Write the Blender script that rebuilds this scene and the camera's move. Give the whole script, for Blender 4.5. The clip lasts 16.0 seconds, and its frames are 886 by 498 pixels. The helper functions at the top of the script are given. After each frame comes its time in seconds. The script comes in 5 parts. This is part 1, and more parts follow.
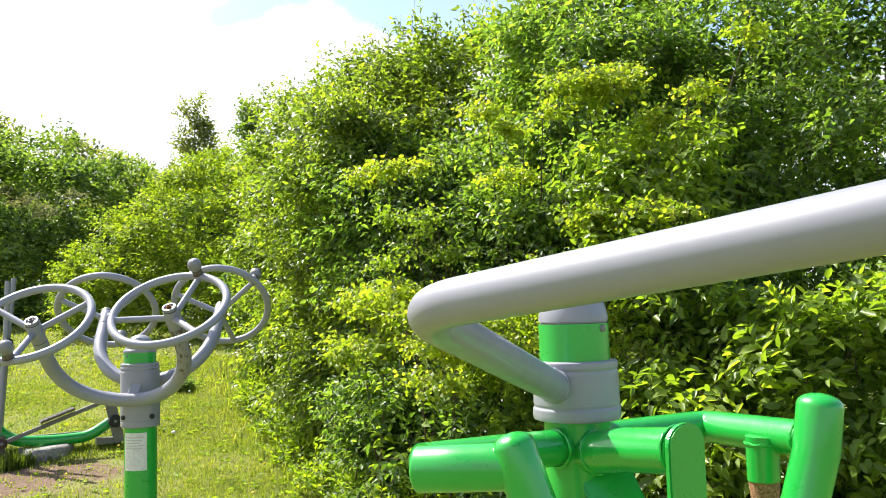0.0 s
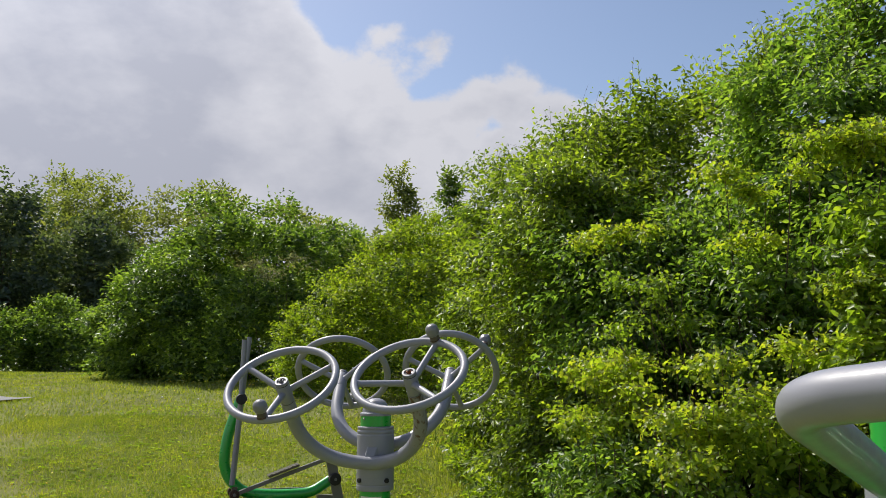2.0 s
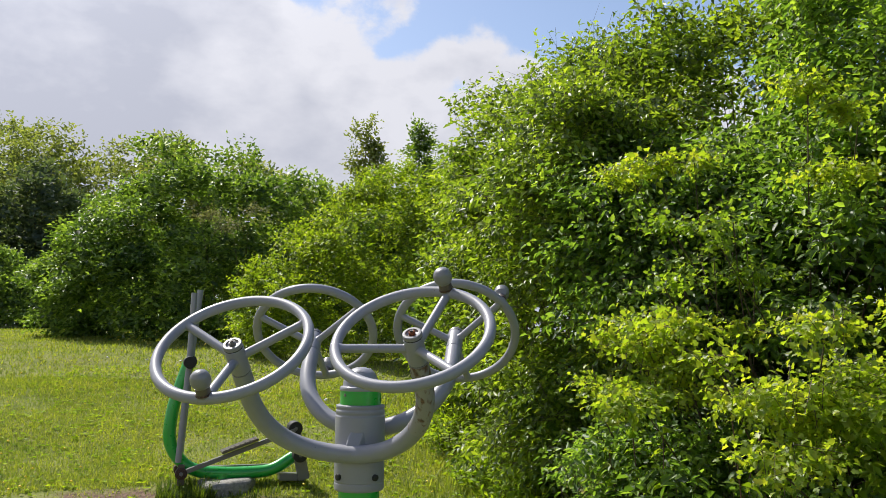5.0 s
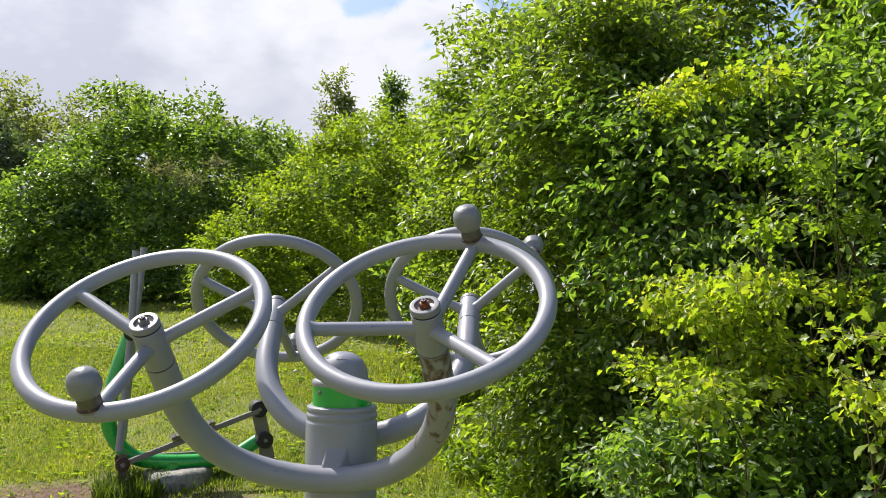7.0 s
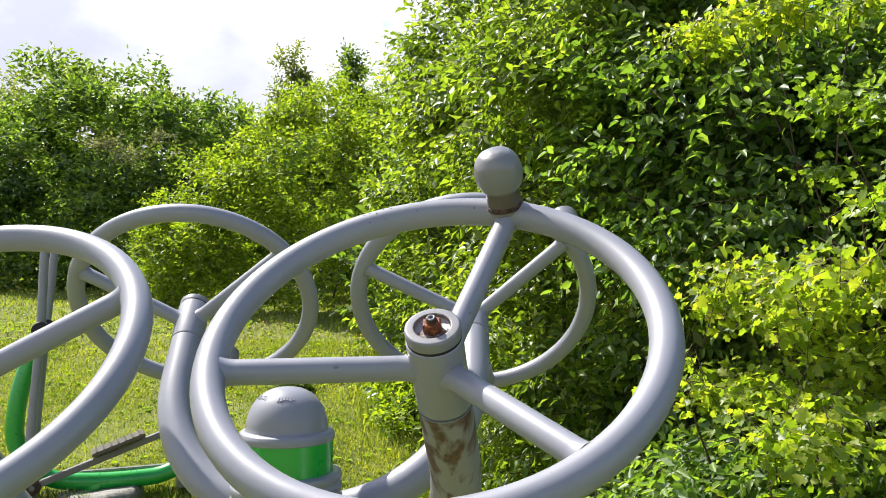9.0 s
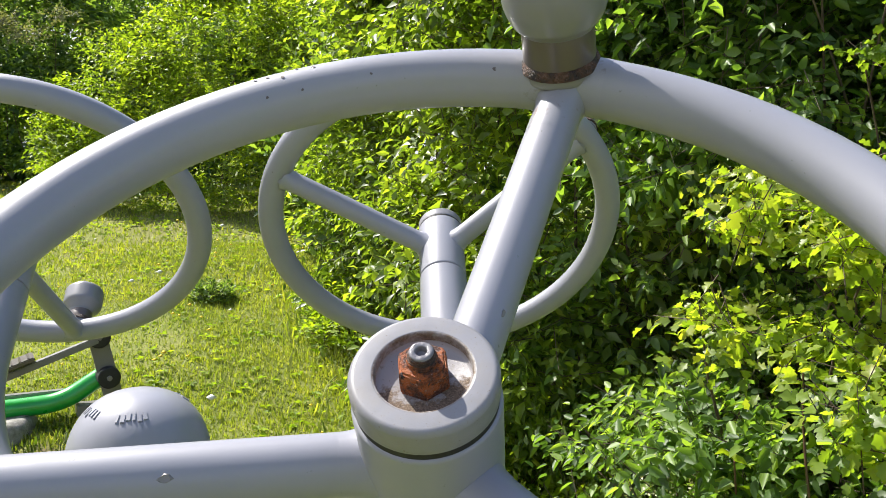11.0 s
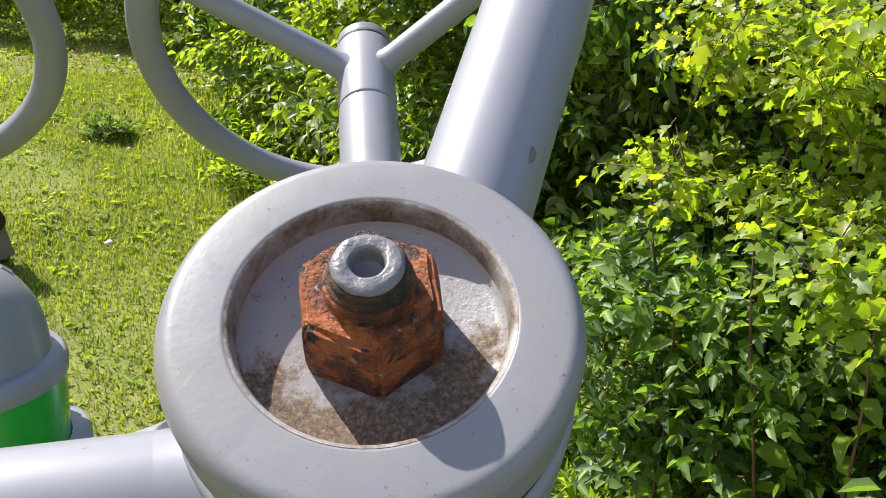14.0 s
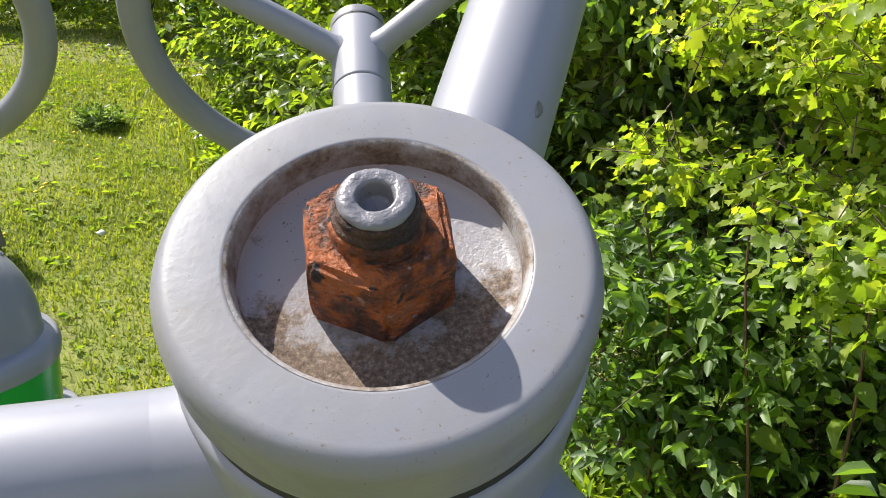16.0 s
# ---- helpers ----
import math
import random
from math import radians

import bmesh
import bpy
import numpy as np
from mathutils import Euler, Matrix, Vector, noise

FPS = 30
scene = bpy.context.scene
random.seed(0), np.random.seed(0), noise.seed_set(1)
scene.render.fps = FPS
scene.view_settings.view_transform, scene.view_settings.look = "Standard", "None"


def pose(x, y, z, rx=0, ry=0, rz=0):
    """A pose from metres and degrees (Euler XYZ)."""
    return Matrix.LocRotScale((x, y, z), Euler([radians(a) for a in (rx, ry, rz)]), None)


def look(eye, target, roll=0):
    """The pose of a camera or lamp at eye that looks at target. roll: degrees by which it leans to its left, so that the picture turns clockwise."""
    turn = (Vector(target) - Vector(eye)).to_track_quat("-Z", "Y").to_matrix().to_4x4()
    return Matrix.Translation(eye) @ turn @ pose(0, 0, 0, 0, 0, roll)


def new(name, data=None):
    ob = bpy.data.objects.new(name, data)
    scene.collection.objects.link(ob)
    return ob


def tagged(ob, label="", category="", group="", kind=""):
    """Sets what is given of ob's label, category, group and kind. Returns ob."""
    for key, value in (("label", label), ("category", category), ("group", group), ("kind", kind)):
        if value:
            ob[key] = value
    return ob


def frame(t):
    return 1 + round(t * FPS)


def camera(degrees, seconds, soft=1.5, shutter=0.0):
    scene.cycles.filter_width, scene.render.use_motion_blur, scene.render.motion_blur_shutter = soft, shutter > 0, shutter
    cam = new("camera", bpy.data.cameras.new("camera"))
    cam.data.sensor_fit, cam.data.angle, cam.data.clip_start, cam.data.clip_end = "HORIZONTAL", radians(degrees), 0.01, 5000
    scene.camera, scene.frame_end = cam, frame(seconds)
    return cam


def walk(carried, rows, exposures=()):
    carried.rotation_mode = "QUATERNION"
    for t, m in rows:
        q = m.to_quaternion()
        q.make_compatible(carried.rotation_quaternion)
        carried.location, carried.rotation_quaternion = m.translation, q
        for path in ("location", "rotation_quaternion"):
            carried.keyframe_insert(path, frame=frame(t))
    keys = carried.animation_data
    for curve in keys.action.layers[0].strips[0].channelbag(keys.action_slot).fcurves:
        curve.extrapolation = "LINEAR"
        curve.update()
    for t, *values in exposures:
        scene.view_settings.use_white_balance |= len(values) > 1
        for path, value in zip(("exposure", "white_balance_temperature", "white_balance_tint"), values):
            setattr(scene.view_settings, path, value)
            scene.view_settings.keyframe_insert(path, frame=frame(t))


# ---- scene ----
cam = camera(55.95, 16.0, 0.5)
# seconds, place, yaw to the left, pitch up, roll
PATH = [
    (0.0, 0.0034, 0.0128, 1.5216, -5.819, 3.879, -1.791),
    (0.5, -0.0329, 0.0134, 1.5369, 1.837, 5.545, -1.038),
    (1.0, -0.0836, 0.0380, 1.5464, 6.591, 6.741, -0.426),
    (1.5, -0.1349, 0.0713, 1.5417, 8.291, 8.009, 0.005),
    (2.0, -0.1911, 0.1004, 1.5478, 7.292, 8.452, 0.060),
    (2.5, -0.2303, 0.1654, 1.5359, 6.875, 8.437, 0.199),
    (3.0, -0.2634, 0.2819, 1.5112, 6.575, 8.183, 0.304),
    (3.5, -0.2921, 0.4504, 1.5121, 5.997, 7.416, 0.381),
    (4.0, -0.3494, 0.6340, 1.5482, 5.272, 6.494, 0.411),
    (4.2, -0.3708, 0.7101, 1.5470, 5.314, 6.351, 0.480),
    (6.3, -0.6238, 1.6768, 1.5735, 3.186, 4.619, 0.769),
    (6.5, -0.6302, 1.7540, 1.5862, 3.074, 4.343, 0.630),
    (7.0, -0.6630, 1.9431, 1.5693, 2.636, 3.177, 0.483),
    (7.5, -0.7130, 2.1451, 1.5719, 2.380, 2.680, 0.411),
    (8.0, -0.7485, 2.3128, 1.5968, 1.133, 2.345, 0.556),
    (8.2, -0.7554, 2.3835, 1.5991, 0.705, 2.216, 0.510),
    (10.5, -0.7691, 3.0973, 1.6208, -2.837, -1.596, 0.141),
    (11.0, -0.7894, 3.2025, 1.6274, -4.939, -5.316, 0.638),
    (11.5, -0.7884, 3.2849, 1.6221, -6.226, -7.608, 1.159),
    (12.0, -0.7822, 3.3320, 1.6208, -6.488, -7.913, 1.353),
    (12.5, -0.7862, 3.3646, 1.6142, -6.676, -8.719, 1.503),
    (13.0, -0.7847, 3.3878, 1.6046, -8.694, -11.634, 1.994),
    (13.5, -0.7812, 3.4005, 1.5959, -10.416, -14.450, 2.400),
    (14.0, -0.7809, 3.4075, 1.5913, -11.125, -15.846, 2.626),
    (14.5, -0.7811, 3.4092, 1.5886, -11.363, -16.000, 2.634),
    (15.0, -0.7804, 3.4115, 1.5864, -11.422, -16.062, 2.677),
    (15.5, -0.7810, 3.4118, 1.5836, -11.535, -16.187, 2.742),
    (16.0, -0.7822, 3.4111, 1.5832, -11.641, -16.484, 2.563),
]
EXPOSURES = [(0.0, 1.15), (0.5, 0.77), (1.0, 0.38), (1.5, 0.04), (3.0, 0.02), (4.2, 0.18), (6.3, 0.46), (8.2, 0.72), (10.5, 1.03), (11.5, 1.00), (12.5, 1.00), (14.0, 0.92), (16.0, 0.92)]
walk(cam, [(t, pose(x, y, z, 90 + pitch, 0, yaw) @ pose(0, 0, 0, 0, 0, roll)) for t, x, y, z, yaw, pitch, roll in PATH], EXPOSURES)

# ---- sky and sun ----
SUN = Vector((-0.475, 0.41, 0.78)).normalized()
world = bpy.data.worlds.new("sky")
scene.world = world
world.use_nodes = True
wn, wl = world.node_tree.nodes, world.node_tree.links
wn.clear()
w_out, w_bg = wn.new("ShaderNodeOutputWorld"), wn.new("ShaderNodeBackground")
sky = wn.new("ShaderNodeTexSky")
sky.sky_type, sky.sun_disc = "NISHITA", False
sky.sun_elevation = math.asin(SUN.z)
sky.sun_rotation = math.atan2(SUN.x, SUN.y)
sky.air_density, sky.dust_density, sky.ozone_density = 1.0, 1.2, 1.5
w_bg.inputs["Strength"].default_value = 0.085
coord = wn.new("ShaderNodeTexCoord")


def world_math(op, a, b):
    n = wn.new("ShaderNodeMath")
    n.operation = op
    for i, v in enumerate((a, b)):
        if isinstance(v, (int, float)):
            n.inputs[i].default_value = v
        else:
            wl.new(v, n.inputs[i])
    return n.outputs[0]


def world_noise(scale, detail, stretch=(1, 1, 2.2), rough=0.55):
    mp = wn.new("ShaderNodeMapping")
    mp.inputs["Scale"].default_value = stretch
    wl.new(coord.outputs["Generated"], mp.inputs["Vector"])
    n = wn.new("ShaderNodeTexNoise")
    n.inputs["Scale"].default_value, n.inputs["Detail"].default_value, n.inputs["Roughness"].default_value = scale, detail, rough
    wl.new(mp.outputs[0], n.inputs["Vector"])
    return n.outputs["Fac"]


# a bank of cumulus that thins out towards the upper right
sep = wn.new("ShaderNodeSeparateXYZ")
wl.new(coord.outputs["Generated"], sep.inputs[0])
lean = world_math("ADD", world_math("MULTIPLY", sep.outputs[0], -0.72), world_math("MULTIPLY", sep.outputs[2], -3.85))
tower = world_math("MULTIPLY", world_math("MAXIMUM", world_math("SUBTRACT", -0.22, sep.outputs[0]), 0.0), 4.0)
bank = world_math("ADD", world_math("ADD", lean, tower), 1.34)
fluff = world_math("MULTIPLY", world_math("SUBTRACT", world_noise(17.0, 6.0, (1, 1, 1.3), 0.6), 0.5), 0.40)
def billow(scale):
    n = wn.new("ShaderNodeTexVoronoi")
    n.feature = "SMOOTH_F1"
    n.inputs["Scale"].default_value = scale
    n.inputs["Smoothness"].default_value = 0.35
    wl.new(coord.outputs["Generated"], n.inputs["Vector"])
    return world_math("SUBTRACT", 0.42, n.outputs["Distance"])


fluff = world_math("ADD", fluff, world_math("ADD", world_math("MULTIPLY", billow(9.0), 0.30), world_math("MULTIPLY", billow(21.0), 0.25)))
puffs = world_math("ADD", fluff, world_math("ADD", world_math("MULTIPLY", world_math("SUBTRACT", world_noise(4.2, 7.0, (1, 1, 1.6), 0.5), 0.5), 0.36), bank))
cover = wn.new("ShaderNodeMapRange")
cover.inputs["From Min"].default_value, cover.inputs["From Max"].default_value = 0.0, 0.12
cover.interpolation_type = "SMOOTHSTEP"
wl.new(puffs, cover.inputs["Value"])
shade = wn.new("ShaderNodeValToRGB")
shade.color_ramp.elements[0].position, shade.color_ramp.elements[0].color = 0.36, (4.8, 5.0, 5.9, 1)
shade.color_ramp.elements[1].position, shade.color_ramp.elements[1].color = 0.66, (7.3, 7.35, 8.0, 1)
# the billowing margin is the whitest, the body greyer
margin = wn.new("ShaderNodeMapRange")
margin.inputs["From Min"].default_value, margin.inputs["From Max"].default_value = 0.0, 0.50
margin.inputs["To Min"].default_value, margin.inputs["To Max"].default_value = 0.24, -0.02
wl.new(puffs, margin.inputs["Value"])
wl.new(world_math("ADD", world_noise(5.5, 7.0, (1, 1, 1.7), 0.55), margin.outputs[0]), shade.inputs[0])
mix_sky = wn.new("ShaderNodeMix")
mix_sky.data_type = "RGBA"
wl.new(cover.outputs[0], mix_sky.inputs["Factor"])
clear = wn.new("ShaderNodeMix")
clear.data_type, clear.blend_type = "RGBA", "MULTIPLY"
clear.inputs["Factor"].default_value = 1.0
clear.inputs["B"].default_value = (1.50, 1.45, 1.46, 1)
wl.new(sky.outputs[0], clear.inputs["A"])
wl.new(clear.outputs["Result"], mix_sky.inputs["A"])
# clouds glow where the light comes through them towards the sun
toward = wn.new("ShaderNodeVectorMath")
toward.operation = "DOT_PRODUCT"
wl.new(coord.outputs["Generated"], toward.inputs[0])
toward.inputs[1].default_value = SUN
glow = world_math("ADD", world_math("MULTIPLY", world_math("POWER", world_math("MAXIMUM", toward.outputs["Value"], 0.0), 10.0), 1.7), 1.0)
lit = wn.new("ShaderNodeMix")
lit.data_type, lit.blend_type = "RGBA", "MULTIPLY"
lit.inputs["Factor"].default_value = 1.0
wl.new(shade.outputs[0], lit.inputs["A"])
wl.new(glow, lit.inputs["B"])
wl.new(lit.outputs["Result"], mix_sky.inputs["B"])
wl.new(mix_sky.outputs["Result"], w_bg.inputs["Color"])
wl.new(w_bg.outputs[0], w_out.inputs["Surface"])

sun_data = bpy.data.lights.new("sun", "SUN")
sun_data.energy, sun_data.angle, sun_data.color = 5.0, radians(0.53), (1.0, 0.95, 0.87)
sun = new("sun", sun_data)
sun.matrix_world = look(SUN * 50, (0, 0, 0))


# ---- materials ----
def material(name):
    m = bpy.data.materials.new(name)
    m.use_nodes = True
    return m, m.node_tree.nodes, m.node_tree.links, m.node_tree.nodes["Principled BSDF"]


def noise_node(nodes, links, scale, detail=4.0, rough=0.6, where="Object"):
    tc, n = nodes.new("ShaderNodeTexCoord"), nodes.new("ShaderNodeTexNoise")
    n.inputs["Scale"].default_value, n.inputs["Detail"].default_value, n.inputs["Roughness"].default_value = scale, detail, rough
    links.new(tc.outputs[where], n.inputs["Vector"])
    return n.outputs["Fac"]


def ramp(nodes, links, fac, *stops):
    r = nodes.new("ShaderNodeValToRGB")
    while len(r.color_ramp.elements) < len(stops):
        r.color_ramp.elements.new(0.5)
    for e, (p, c) in zip(r.color_ramp.elements, stops):
        e.position, e.color = p, (*c, 1) if len(c) == 3 else c
    links.new(fac, r.inputs[0])
    return r.outputs[0]


def blend(nodes, links, fac, a, b):
    n = nodes.new("ShaderNodeMix")
    n.data_type = "RGBA"
    for key, v in (("Factor", fac), ("A", a), ("B", b)):
        if isinstance(v, (int, float)):
            n.inputs[key].default_value = v
        elif isinstance(v, tuple):
            n.inputs[key].default_value = (*v, 1)
        else:
            links.new(v, n.inputs[key])
    return n.outputs["Result"]


def bump(nodes, links, bsdf, height, strength, distance=0.001):
    b = nodes.new("ShaderNodeBump")
    b.inputs["Strength"].default_value, b.inputs["Distance"].default_value = strength, distance
    links.new(height, b.inputs["Height"])
    links.new(b.outputs[0], bsdf.inputs["Normal"])


def painted(name, colour, dirt, rough=0.30, coat=0.32):
    m, n, l, b = material(name)
    broad = noise_node(n, l, 9.0, 5.0)
    tone = blend(n, l, ramp(n, l, broad, (0.35, (0, 0, 0)), (0.7, (1, 1, 1))), colour, tuple(c * 0.93 for c in colour))
    specks = ramp(n, l, noise_node(n, l, 160.0, 3.0, 0.7), (0.70, (0, 0, 0)), (0.76, (1, 1, 1)))
    tone = blend(n, l, specks, tone, dirt)
    chipped = ramp(n, l, noise_node(n, l, 55.0, 4.0, 0.75), (0.735, (0, 0, 0)), (0.75, (1, 1, 1)))
    tone = blend(n, l, chipped, tone, tuple(0.35 * c for c in dirt))
    l.new(tone, b.inputs["Base Color"])
    l.new(ramp(n, l, noise_node(n, l, 30.0, 5.0), (0.3, (rough * 0.85,) * 3), (0.75, (rough * 1.25,) * 3)), b.inputs["Roughness"])
    b.inputs["Coat Weight"].default_value = coat
    b.inputs["Coat Roughness"].default_value = 0.15
    bump(n, l, b, noise_node(n, l, 220.0, 2.0), 0.07, 0.0006)
    return m


GREY = painted("grey_paint", (0.245, 0.250, 0.290), (0.15, 0.15, 0.16), 0.46)
GREY_KNOB = painted("worn_grey_paint", (0.19, 0.19, 0.20), (0.11, 0.09, 0.08), 0.35)
NECK = painted("tarnished_steel", (0.085, 0.068, 0.060), (0.04, 0.026, 0.02), 0.34)
GREEN = painted("green_paint", (0.012, 0.36, 0.045), (0.02, 0.16, 0.03), 0.30, 0.55)
STEEL = painted("weathered_steel", (0.16, 0.155, 0.15), (0.09, 0.07, 0.055), 0.42)
BLACK = painted("black_rubber", (0.012, 0.012, 0.013), (0.03, 0.03, 0.03), 0.6, 0.0)


def streaked(name):
    """Grey paint with rust that runs down from a joint."""
    m, n, l, b = material(name)
    tc, mp = n.new("ShaderNodeTexCoord"), n.new("ShaderNodeMapping")
    mp.inputs["Scale"].default_value = (60, 60, 7)
    l.new(tc.outputs["Object"], mp.inputs["Vector"])
    runs = n.new("ShaderNodeTexNoise")
    runs.inputs["Scale"].default_value, runs.inputs["Detail"].default_value = 1.0, 5.0
    l.new(mp.outputs[0], runs.inputs["Vector"])
    sep = n.new("ShaderNodeSeparateXYZ")
    l.new(tc.outputs["Object"], sep.inputs[0])
    near = n.new("ShaderNodeMapRange")
    near.inputs["From Min"].default_value, near.inputs["From Max"].default_value = 0.98, 1.20
    near.inputs["To Min"].default_value, near.inputs["To Max"].default_value = -0.04, 0.13
    l.new(sep.outputs[2], near.inputs["Value"])
    both = n.new("ShaderNodeMath")
    both.operation = "ADD"
    l.new(runs.outputs["Fac"], both.inputs[0])
    l.new(near.outputs[0], both.inputs[1])
    mask = ramp(n, l, both.outputs[0], (0.52, (0, 0, 0)), (0.65, (0.9, 0.9, 0.9)))
    fine = noise_node(n, l, 150.0, 4.0, 0.7)
    rust = ramp(n, l, fine, (0.35, (0.030, 0.016, 0.012)), (0.65, (0.15, 0.062, 0.032)))
    tone = blend(n, l, mask, (0.25, 0.245, 0.27), rust)
    l.new(tone, b.inputs["Base Color"])
    b.inputs["Roughness"].default_value = 0.45
    bump(n, l, b, fine, 0.2)
    return m


STREAKED = streaked("rust_streaked_grey_paint")


def weathered_ring():
    """Pale grey paint gone dull, with fine pores, brown specks and thin dust."""
    m, n, l, b = material("pale_grey_paint")
    dust = ramp(n, l, noise_node(n, l, 70.0, 6.0, 0.7), (0.42, (0, 0, 0)), (0.72, (1, 1, 1)))
    tone = blend(n, l, dust, (0.205, 0.206, 0.228), (0.208, 0.198, 0.196))
    specks = ramp(n, l, noise_node(n, l, 1300.0, 3.0, 0.6), (0.66, (0, 0, 0)), (0.72, (1, 1, 1)))
    tone = blend(n, l, specks, tone, (0.15, 0.12, 0.10))
    spots = ramp(n, l, noise_node(n, l, 330.0, 3.0, 0.6), (0.70, (0, 0, 0)), (0.74, (1, 1, 1)))
    l.new(blend(n, l, spots, tone, (0.12, 0.085, 0.06)), b.inputs["Base Color"])
    l.new(ramp(n, l, noise_node(n, l, 200.0, 5.0), (0.3, (0.34,) * 3), (0.7, (0.52,) * 3)), b.inputs["Roughness"])
    b.inputs["Coat Weight"].default_value = 0.12
    b.inputs["Coat Roughness"].default_value = 0.25
    bump(n, l, b, noise_node(n, l, 900.0, 3.0), 0.09, 0.0005)
    return m


GREY_LIGHT = weathered_ring()


def stained():
    """Grey paint with blotches of brown rust that has bled from a weld."""
    m, n, l, b = material("rust_stained_grey_paint")
    blot = ramp(n, l, noise_node(n, l, 90.0, 6.0, 0.72), (0.55, (0, 0, 0)), (0.72, (0.8, 0.8, 0.8)))
    rust = ramp(n, l, noise_node(n, l, 500.0, 3.0, 0.7), (0.35, (0.05, 0.028, 0.020)), (0.7, (0.17, 0.080, 0.045)))
    l.new(blend(n, l, blot, (0.243, 0.248, 0.287), rust), b.inputs["Base Color"])
    b.inputs["Roughness"].default_value = 0.46
    b.inputs["Coat Weight"].default_value = 0.32
    b.inputs["Coat Roughness"].default_value = 0.15
    return m


STAINED = stained()


def rusty(name, deep, mid, bright, pale, gloss):
    m, n, l, b = material(name)
    broad, fine = noise_node(n, l, 150.0, 7.0, 0.72), noise_node(n, l, 900.0, 4.0, 0.7)
    tone = ramp(n, l, broad, (0.36, deep), (0.47, mid), (0.57, bright), (0.70, pale))
    pits = ramp(n, l, noise_node(n, l, 430.0, 2.0, 0.5), (0.345, (1, 1, 1)), (0.39, (0, 0, 0)))
    flecks = ramp(n, l, noise_node(n, l, 620.0, 3.0, 0.6), (0.66, (0, 0, 0)), (0.71, (1, 1, 1)))
    tone = blend(n, l, flecks, tone, (0.30, 0.22, 0.21))
    l.new(blend(n, l, pits, tone, (0.014, 0.007, 0.009)), b.inputs["Base Color"])
    l.new(ramp(n, l, fine, (0.35, (gloss,) * 3), (0.65, (0.85,) * 3)), b.inputs["Roughness"])
    bump(n, l, b, blend(n, l, 0.35, broad, fine), 1.0, 0.0035)
    return m


RUST = rusty("orange_rust", (0.020, 0.009, 0.009), (0.105, 0.028, 0.009), (0.37, 0.088, 0.011), (0.28, 0.10, 0.05), 0.28)
TAN = rusty("pale_brown_rust", (0.16, 0.07, 0.03), (0.30, 0.14, 0.06), (0.42, 0.22, 0.11), (0.50, 0.36, 0.24), 0.5)
DARK_RUST = rusty("dark_brown_rust", (0.012, 0.008, 0.008), (0.040, 0.020, 0.014), (0.085, 0.036, 0.018), (0.15, 0.10, 0.085), 0.4)


def dusty_recess():
    """Pale paint with grit and brown dust that has washed to the lower side of the dished ring."""
    m, n, l, b = material("dusty_grey_paint")
    broad, fine = noise_node(n, l, 110.0, 6.0, 0.7), noise_node(n, l, 1400.0, 3.0, 0.7)
    tc, sep = n.new("ShaderNodeTexCoord"), n.new("ShaderNodeSeparateXYZ")
    l.new(tc.outputs["Object"], sep.inputs[0])
    low = n.new("ShaderNodeMapRange")
    low.inputs["From Min"].default_value, low.inputs["From Max"].default_value = -0.4200, -0.4400
    low.inputs["To Min"].default_value, low.inputs["To Max"].default_value = -0.05, 0.32
    l.new(sep.outputs[1], low.inputs["Value"])
    both = n.new("ShaderNodeMath")
    both.operation = "ADD"
    l.new(broad, both.inputs[0])
    l.new(low.outputs[0], both.inputs[1])
    dirt = ramp(n, l, both.outputs[0], (0.55, (0, 0, 0)), (0.68, (1, 1, 1)))
    dust = ramp(n, l, fine, (0.30, (0.055, 0.036, 0.024)), (0.55, (0.15, 0.105, 0.072)), (0.75, (0.30, 0.24, 0.18)))
    grit = ramp(n, l, noise_node(n, l, 1100.0, 2.0, 0.5), (0.68, (0, 0, 0)), (0.73, (1, 1, 1)))
    tone = blend(n, l, grit, (0.27, 0.257, 0.265), (0.12, 0.09, 0.07))
    l.new(blend(n, l, dirt, tone, dust), b.inputs["Base Color"])
    l.new(ramp(n, l, dirt, (0.0, (0.35,) * 3), (1.0, (0.9,) * 3)), b.inputs["Roughness"])
    bump(n, l, b, fine, 0.3, 0.0005)
    return m


DUSTY = dusty_recess()


def grimy():
    m, n, l, b = material("grimy_grey_paint")
    broad, fine = noise_node(n, l, 120.0, 6.0, 0.72), noise_node(n, l, 1100.0, 3.0, 0.7)
    dirt = ramp(n, l, broad, (0.40, (0, 0, 0)), (0.60, (1, 1, 1)))
    l.new(blend(n, l, dirt, (0.30, 0.285, 0.28), ramp(n, l, fine, (0.3, (0.07, 0.045, 0.030)), (0.7, (0.19, 0.14, 0.10)))), b.inputs["Base Color"])
    b.inputs["Roughness"].default_value = 0.6
    bump(n, l, b, fine, 0.3, 0.0006)
    return m


GRIMY = grimy()


def bolt_paint():
    m, n, l, b = material("chipped_grey_paint")
    chips = ramp(n, l, noise_node(n, l, 520.0, 5.0, 0.7), (0.62, (0, 0, 0)), (0.68, (1, 1, 1)))
    l.new(blend(n, l, chips, (0.160, 0.155, 0.172), (0.07, 0.05, 0.04)), b.inputs["Base Color"])
    b.inputs["Roughness"].default_value = 0.35
    bump(n, l, b, noise_node(n, l, 600.0, 3.0), 0.5, 0.0008)
    return m


BOLT = bolt_paint()


